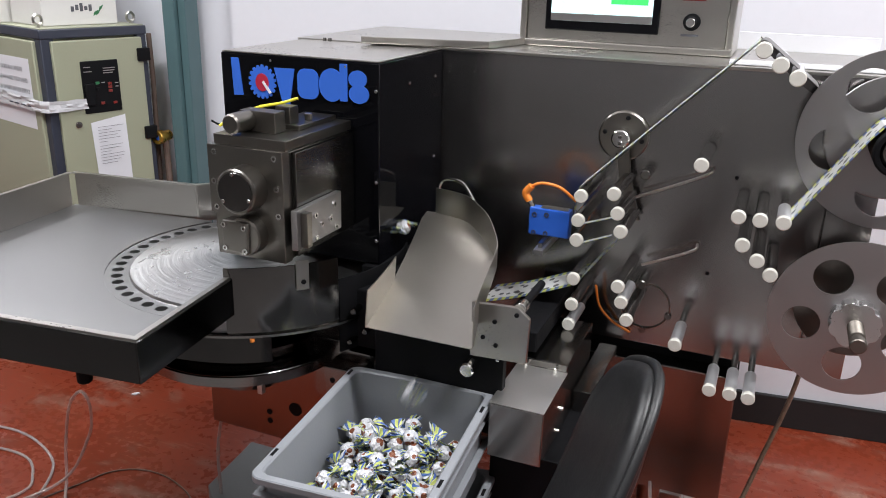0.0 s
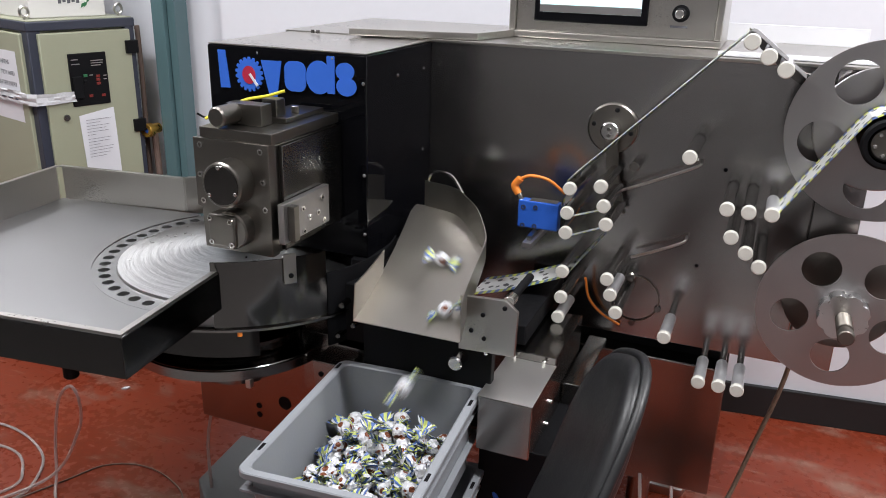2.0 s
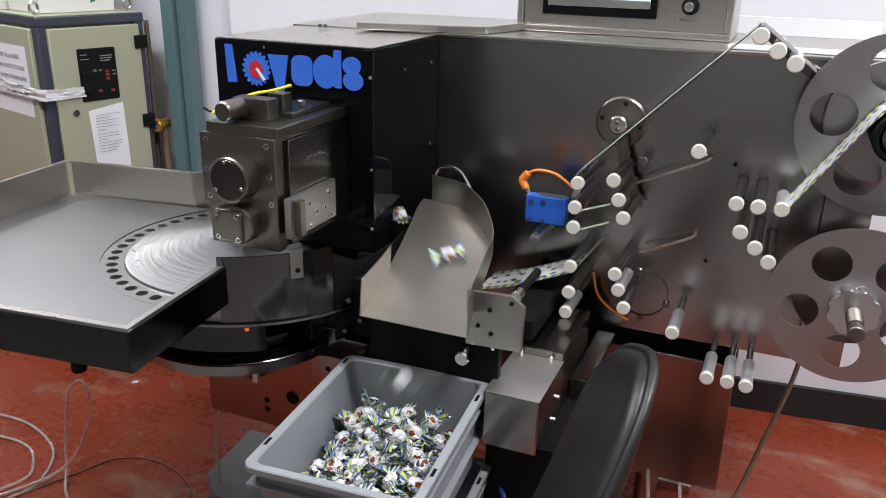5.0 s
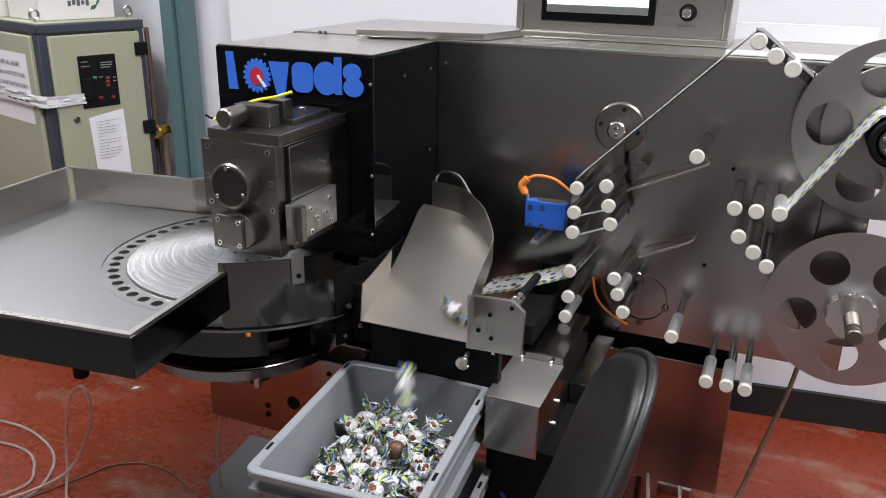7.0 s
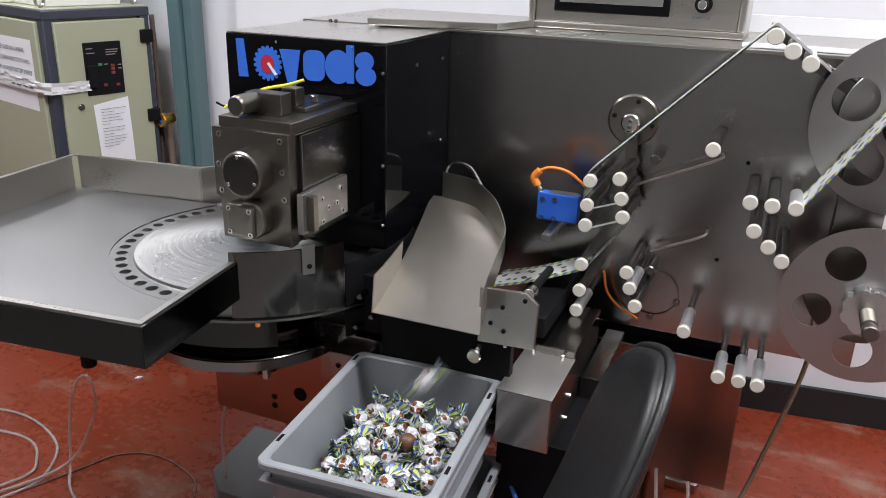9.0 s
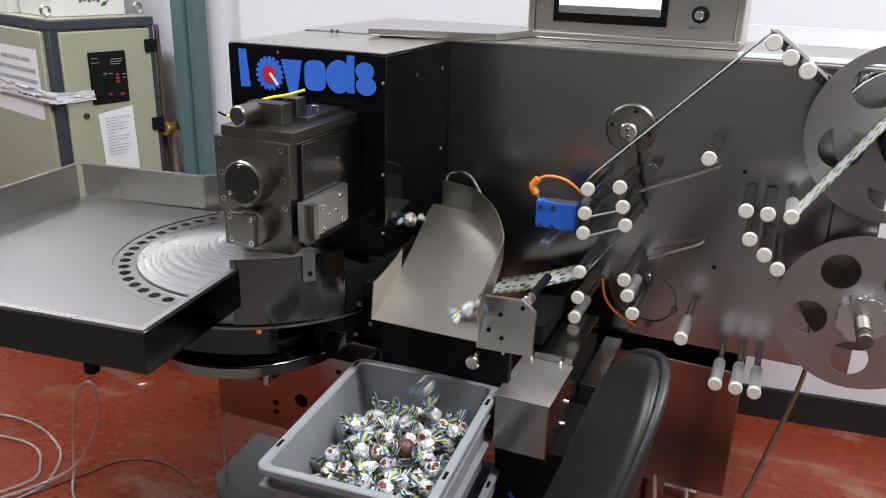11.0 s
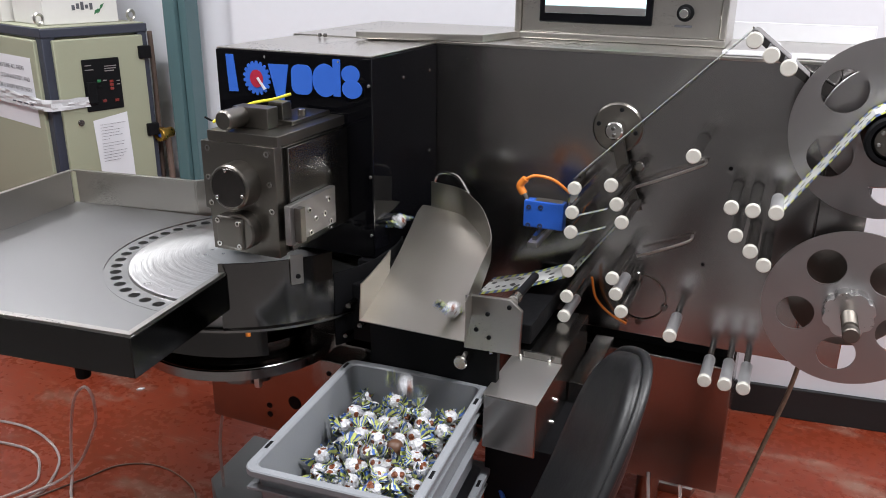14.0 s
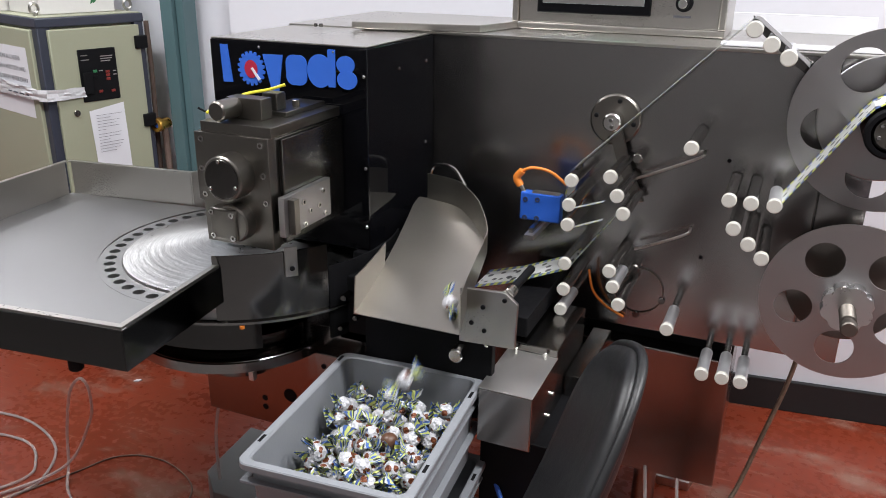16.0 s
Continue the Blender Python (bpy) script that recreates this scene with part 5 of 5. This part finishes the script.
line_thing("air_hose", [(-1.245, 1.50, 0.40), (-1.27, 1.49, 0.25), (-1.255, 1.47, 0.10), (-1.22, 1.42, 0.01), (-1.1, 1.30, 0.007)], 0.0045, CLEAR, "clear plastic hose hanging from the machine", "hose")
line_thing("power_cable", [(-1.85, 1.30, 0.003), (-1.776, 1.459, 0.003), (-1.733, 1.551, 0.003), (-1.643, 1.598, 0.003), (-1.525, 1.588, 0.003), (-1.405, 1.518, 0.003), (-1.36, 1.35, 0.003)], 0.0022, BROWN, "thin dark cable lying on the red floor", "cable")
line_thing("floor_cable", [(0.16, 2.2, 0.655), (0.142, 2.195, 0.42), (0.09, 2.16, 0.20), (0.045, 2.1, 0.05), (0.0, 2.0, 0.007), (-0.1, 1.7, 0.007)], 0.0065, GREASE, "greasy brown cable hanging behind the machine to the floor", "cable")
line_thing("air_hose", [(-0.10, 1.80, 0.34), (-0.085, 1.74, 0.25), (-0.05, 1.66, 0.10), (0.0, 1.60, 0.007), (0.1, 1.5, 0.007)], 0.0045, CLEAR, "clear plastic hose under the machine", "hose")
line_thing("air_hose", [(-0.17, 1.76, 0.30), (-0.15, 1.70, 0.2), (-0.13, 1.62, 0.10), (-0.10, 1.55, 0.007), (0.0, 1.45, 0.007)], 0.0045, CLEAR, "clear plastic hose under the machine", "hose")
line_thing("blue_hose", [(-0.42, 1.32, 0.50), (-0.38, 1.28, 0.46), (-0.33, 1.24, 0.42), (-0.28, 1.18, 0.36)], 0.005, LOGOBLUE, "thin blue air hose", "hose")

# a crumb of white wrapping on the floor
crumb = thing("paper_scrap", pose(-2.005, 1.944, 0.0, 0, 0, 35), "small white scrap of paper on the red floor", "scrap")
bm = B()
prism(bm, [(-0.014, -0.004), (0.004, -0.008), (0.016, 0.003), (-0.003, 0.007)], 0.0005, 0.006, 0.001, "xy")
part("scrap", bm, PAPER, crumb)

# ---- cabinet behind the tray ----
cab = thing("chiller_cabinet", pose(-2.255, 1.963, 0, 0, 0, 73.7), "beige chiller cabinet with navy frame and taped notices", "cabinet")
CT = 1.26
for x0, x1, y0, y1 in ((0.0, 0.045, 0.0, 0.045), (0.345, 0.38, 0.0, 0.045), (0.0, 0.045, 0.80, 0.845), (0.345, 0.38, 0.80, 0.845)):
    bm = B()
    box(bm, x0, x1, y0, y1, 0.05, CT, 0.004)
    part("frame_post", bm, NAVY, cab, "navy corner post")
bm = B()
box(bm, -0.003, 0.383, -0.003, 0.848, CT - 0.028, CT + 0.003, 0.004)
part("top_frame", bm, NAVY, cab, "navy top frame")
bm = B()
box(bm, 0.004, 0.376, 0.004, 0.84, CT + 0.003, CT + 0.006, 0.001)
part("top_sheet", bm, CABINET, cab)
bm = B()
box(bm, 0.0, 0.38, 0.0, 0.845, 0.02, 0.08, 0.004)
part("plinth", bm, NAVY, cab)
bm = B()
box(bm, 0.01, 0.37, 0.02, 0.835, 0.08, CT - 0.028, 0.003)
part("body", bm, CABINET, cab)
bm = B()
box(bm, 0.030, 0.356, -0.012, 0.0195, 0.20, CT - 0.035, 0.004)
door = part("door", bm, CABINET, cab, "beige enamelled door")
bm = B()
box(bm, -0.012, 0.0095, 0.035, 0.82, 0.10, CT - 0.035, 0.004)
sidep = part("side_panel", bm, CABINET, cab, "beige enamelled side panel")
for z0 in (1.142, 0.862):
    bm = B()
    box(bm, 0.332, 0.378, -0.024, 0.0, z0, z0 + 0.045, 0.003)
    part("hinge", bm, MATTBLACK, door, "black hinge")
bm = B()
box(bm, 0.117, 0.253, -0.016, -0.0115, 0.978, 1.155, 0.003)
cp = part("control_panel", bm, MATTBLACK, door, "black control panel with green and red lamps")
bm = B()
box(bm, 0.122, 0.155, -0.026, -0.016, 1.005, 1.08, 0.003)
part("switch", bm, MATTBLACK, cp)
for x, z, mt in ((0.200, 1.060, LEDGREEN), (0.245, 1.055, LEDRED), (0.245, 1.043, LEDRED), (0.245, 1.030, LEDRED), (0.212, 0.990, LEDRED), (0.258, 0.988, LEDRED), (0.20, 1.04, MATTBLACK)):
    bm = B()
    box(bm, x - 0.037, x - 0.023, -0.019, -0.016, z + 0.0155, z + 0.0245, 0.001)
    part("lamp", bm, mt, cp)
for x0, x1, z in ((0.155, 0.185, 1.10), (0.225, 0.27, 1.108), (0.225, 0.268, 1.10), (0.225, 0.26, 1.092), (0.156, 0.18, 1.115), (0.265, 0.277, 1.055), (0.265, 0.277, 1.043), (0.215, 0.228, 1.06)):
    bm = B()
    box(bm, x0 - 0.03, x1 - 0.03, -0.0168, -0.016, z + 0.0185, z + 0.0215)
    part("label_bar", bm, STEEL, cp)
bm = B()
rod(bm, 0.011, -0.018, -0.011, 0.088, 0.945, 0.001, seg=18)
part("lock", bm, DARKSTEEL, door, "round key lock")
for x in (0.03, 0.362):
    bm = B()
    ringp = [(x + 0.014 * math.cos(2 * math.pi * k / 20), 0.06, CT + 0.03 + 0.016 * math.sin(2 * math.pi * k / 20)) for k in range(21)]
    hose(bm, ringp, 0.005, 8, 2)
    rod(bm, 0.006, CT + 0.003, CT + 0.018, x, 0.06, 0.001, "z", 10)
    part("lifting_eye", bm, STEEL, cab, "steel lifting eye")

notice = thing("paper_notice", cab.matrix_basis @ pose(0, 0, 0), "white printed notice taped to the cabinet door", "notice")
bm = B()
sheet(bm, [[(0.132, -0.0125, 0.945), (0.262, -0.0125, 0.962)], [(0.136, -0.0150, 0.81), (0.264, -0.0150, 0.82)], [(0.140, -0.0135, 0.70), (0.266, -0.0135, 0.70)]], 0.0006)
sh = part("sheet", bm, PAPER, notice)
for i in range(13):
    w = (0.095, 0.05, 0.085, 0.07, 0.08, 0.03, 0.085, 0.08, 0.04, 0.09, 0.085, 0.075, 0.06)[i]
    z = 0.918 - i * 0.0105 - (0.004 if i > 5 else 0)
    bm = B()
    box(bm, 0.152, 0.152 + w, -0.0185, -0.0178, z + 0.0095, z + 0.0105)
    part("text_bar", bm, INK, sh)


def words(parent, text, size, m):
    c = bpy.data.curves.new("words", "FONT")
    c.body, c.size, c.align_x, c.extrude = text, size, "CENTER", 0.0001
    c.materials.append(INK)
    ob = new("words", c)
    ob.parent = parent
    ob.matrix_basis = m
    return ob


sign = thing("paper_notice", cab.matrix_basis @ pose(0, 0, 0), "white notice about keeping all areas clean and tidy", "notice")
bm = B()
sheet(bm, [[(-0.0128, 0.075, 1.165), (-0.0128, 0.50, 1.165)], [(-0.0128, 0.075, 0.93), (-0.0128, 0.50, 0.93)]], 0.0006)
sh2 = part("sheet", bm, PAPER, sign)
for i, txt in enumerate(("MAKE SURE ALL AREAS", "KEPT CLEAN AND TIDY AND", "FLOOR IS SWEPT AFTER EVERY", "POLYMER FILL")):
    words(sh2, txt, 0.021, pose(-0.0136, 0.235 if i < 3 else 0.245, 1.12 - 0.036 * i, 90, 0, -90))
strip = thing("plastic_film_strip", cab.matrix_basis @ pose(0, 0, 0), "crumpled clear film strip with handwriting hung across the cabinet", "film")
bm = B()
rows = []
for j in range(7):
    row = []
    for i in range(34):
        u = i / 33
        x = -0.5 + 0.65 * u
        base_p = Vector((-0.022, -x, 0)) if x < 0 else Vector((x - 0.022, -0.022, 0))
        zc = 1.022 - 0.008 * u
        wdt = 0.052 - 0.018 * u
        row.append((base_p.x + 0.006 * noise.noise(Vector((i * 0.7, j * 0.9, 0))), base_p.y + 0.006 * noise.noise(Vector((i * 0.8, j * 0.8, 5))), zc + (j / 6 - 0.5) * wdt + 0.006 * noise.noise(Vector((i * 0.4, j, 9)))))
    rows.append(row)
sheet(bm, rows, 0.0006)
FILM = material("crumpled_film", (0.62, 0.62, 0.64), 0.15, 0.0, 0.2, 40, 0.5, 140)
fs = part("film", bm, FILM, strip, "", 15)
for i, (y, w) in enumerate(((0.10, 0.03), (0.06, 0.02), (0.145, 0.03), (0.19, 0.025))):
    bm = B()
    box(bm, -0.031, -0.0302, y, y + w, 1.010, 1.015)
    part("text_bar", bm, NAVY, fs)
for x, y, yaw, w, d, h in ((0.055, 0.08, 0, 0.27, 0.22, 0.25), (0.02, 0.32, 2, 0.33, 0.35, 0.27)):
    bx = thing("cardboard_box", cab.matrix_basis @ pose(x, y, CT + 0.0065, 0, 0, yaw), "white cardboard box with dark script and green leaves", "box", "cartons on the cabinet")
    bm = B()
    box(bm, 0, w, 0, d, 0, h, 0.003)
    cb_ = part("carton", bm, CARD, bx)
    bm = B()
    prism(bm, rounded(w * 0.25, w * 0.80, h * 0.35, h * 0.6, 0.02), -0.0012, 0.0, 0.0)
    part("hand_hole", bm, CARD, cb_)
    for k in range(5):
        bm = B()
        box(bm, w * 0.38 + k * 0.016, w * 0.38 + k * 0.016 + 0.011, -0.001, 0.0005, 0.045 + 0.004 * (k % 2), 0.062 + 0.005 * (k % 3))
        part("print_bar", bm, INK, cb_)
    for k, (dx, dz) in enumerate(((0.088, 0.03), (0.10, 0.045), (0.078, 0.028))):
        bm = B()
        prism(bm, [(w * 0.38 + dx, dz), (w * 0.38 + dx + 0.010, dz + 0.006), (w * 0.38 + dx + 0.018, dz + 0.020), (w * 0.38 + dx + 0.004, dz + 0.014)], -0.001, 0.0005, 0.0)
        part("leaf_print", bm, GREENLEAF, cb_)
    bm = B()
    for k in range(4):
        box(bm, -0.001, 0.0005, 0.03 + k * 0.03, 0.052 + k * 0.03, 0.12, 0.15 + 0.01 * (k % 2))
    part("print_bar", bm, INK, cb_)
    bm = B()
    prism(bm, [(0.015, 0.095), (0.035, 0.11), (0.04, 0.15), (0.02, 0.13)], -0.001, 0.0005, 0.0, "yz")
    part("leaf_print", bm, GREENLEAF, cb_)
fit_ = thing("pipe_fitting", pose(-2.13, 2.36, 0.86), "brass pipe fitting beside the cabinet hinge", "fitting")
bm = B()
lathe(bm, [(0.012, -0.045), (0.024, -0.045), (0.026, -0.04), (0.026, -0.02), (0.02, -0.018), (0.02, 0.02), (0, 0.02)], (0, 0, 0), "y", 20)
part("nut", bm, BRASS, fit_)
bm = B()
rod(bm, 0.011, -0.04, -0.025, 0, 0, 0.001)
part("plug", bm, LOGOBLUE, fit_)
bm = B()
hose(bm, [(0.0, 0.0, 0.0), (-0.005, 0.01, -0.2), (0.0, 0.0, -0.5), (0.0, 0.0, -0.86)], 0.012)
part("pipe", bm, BROWN, fit_, "rusty brown pipe")
# thin brown upright strip left of the fitting
bm = B()
hose(bm, [(-0.052, 0.02, 0.37), (-0.050, 0.02, 0.2), (-0.055, 0.02, 0.0), (-0.06, 0.02, -0.3)], 0.009)
part("brown_strip", bm, BROWN, fit_, "brown upright strip beside the cabinet")


# ---- what moves ----
DANCER = [(0, 71), (0.5, 67), (1, 52), (1.5, 82), (2, 64), (2.5, 62), (3, 56), (3.5, 51), (4, 64), (6.5, 86), (7, 59), (7.5, 63), (8, 63), (8.5, 62), (9, 57), (11.5, 68), (12, 57), (12.5, 91), (13, 60), (13.5, 60), (14, 85), (14.5, 64), (15, 61), (15.5, 68), (16, 93)]
REEL = [(0, 49.8), (0.5, 108.4), (1, 122.3), (1.5, 163.7), (2, 193.9), (2.5, 200.1), (3, 250.1), (3.5, 309.7), (4, 356.7), (6.5, 419.9), (7, 465.6), (7.5, 494.6), (8, 508.5), (8.5, 567.1), (9, 589.4), (11.5, 657.9), (12, 711.2), (12.5, 770.0), (13, 774.5), (13.5, 811.8), (14, 860.9), (14.5, 889.7), (15, 911.0), (15.5, 981.0), (16, 983.5)]
SWING = [(0, 0.3), (0.5, 0.3), (1, 4.2), (1.5, 0.3), (2, 0.3), (2.5, 3.9), (3, 0.9), (3.5, 0.9), (4, 1.4), (6.5, 0), (7, 0.6), (7.5, 2.0), (8, -0.3), (8.5, -0.3), (9, 1.8), (11.5, -0.2), (12, 4.6), (12.5, 0.2), (13, 3.3), (13.5, 1.9), (14, 0.3), (14.5, -0.3), (15, 5.4), (15.5, -0.2), (16, -0.4)]
SLIDE = [(-0.1, (-0.80, 1.58, 0.96)), (0.0, (-0.748, 1.543, 0.94)), (0.1, (-0.683, 1.492, 0.926)), (0.2, (-0.592, 1.435, 0.911)), (0.3, (-0.528, 1.36, 0.891)), (0.4, (-0.505, 1.287, 0.872)), (0.5, (-0.517, 1.205, 0.85)), (0.6, (-0.545, 1.160, 0.765))]


def motions():
    walk(table, [(t * 0.5, pose(*DISC, 0, 0, -18.0 * t)) for t in range(33)])
    walk(dancer, [(t, pose(*PIVOT, 0, -0.37 * (v - 59), 0)) for t, v in DANCER])
    walk(up_reel, [(t, pose(REELX, 1.722, REELZ, 0, -a, 0)) for t, a in REEL])
    walk(swing, [(t, pose(REELX, PY, REELZ, 0, -a, 0)) for t, a in SWING])
    # the film run keeps its foot on the guide roller and follows the arm's tip
    tip, rows = Vector((-0.2625, 0, 0.1755)), []
    for t, a in SWING:
        end = pose(REELX, 0, REELZ, 0, -a, 0) @ tip
        rows.append((t, pose(RUN[0], 0, RUN[1], 0, 45.678 - math.degrees(math.atan2(end.z - RUN[1], end.x - RUN[0])), 0)))
    walk(top_run, rows)
    for s, e, wait, rest, yaw, spin, off in FALLING:
        rows = [(0.0, wait)] if e > 0.15 else []
        if e > 0.3:
            rows.append((e - 0.2, wait))
        for dt, (x, y, z) in SLIDE:
            if e + dt < 0 or e + dt > 16.0:
                continue
            k = max(0.0, dt)
            side = off if 0.1 < dt else 0.0
            rows.append((e + dt, pose(x + side, y, z, 300 * spin * k, 60 * k, yaw + 420 * k * spin)))
        if e + 0.7 <= 16.0:
            rows += [(e + 0.7, rest)] + ([(16.0, rest)] if e + 0.7 < 15.95 else [])
        elif rows[-1][0] < 16.0:
            rows.append((16.0, rows[-1][1]))
        if rows[0][0] > 0:
            rows.insert(0, (0.0, rows[0][1]))
        walk(s, rows)


motions()
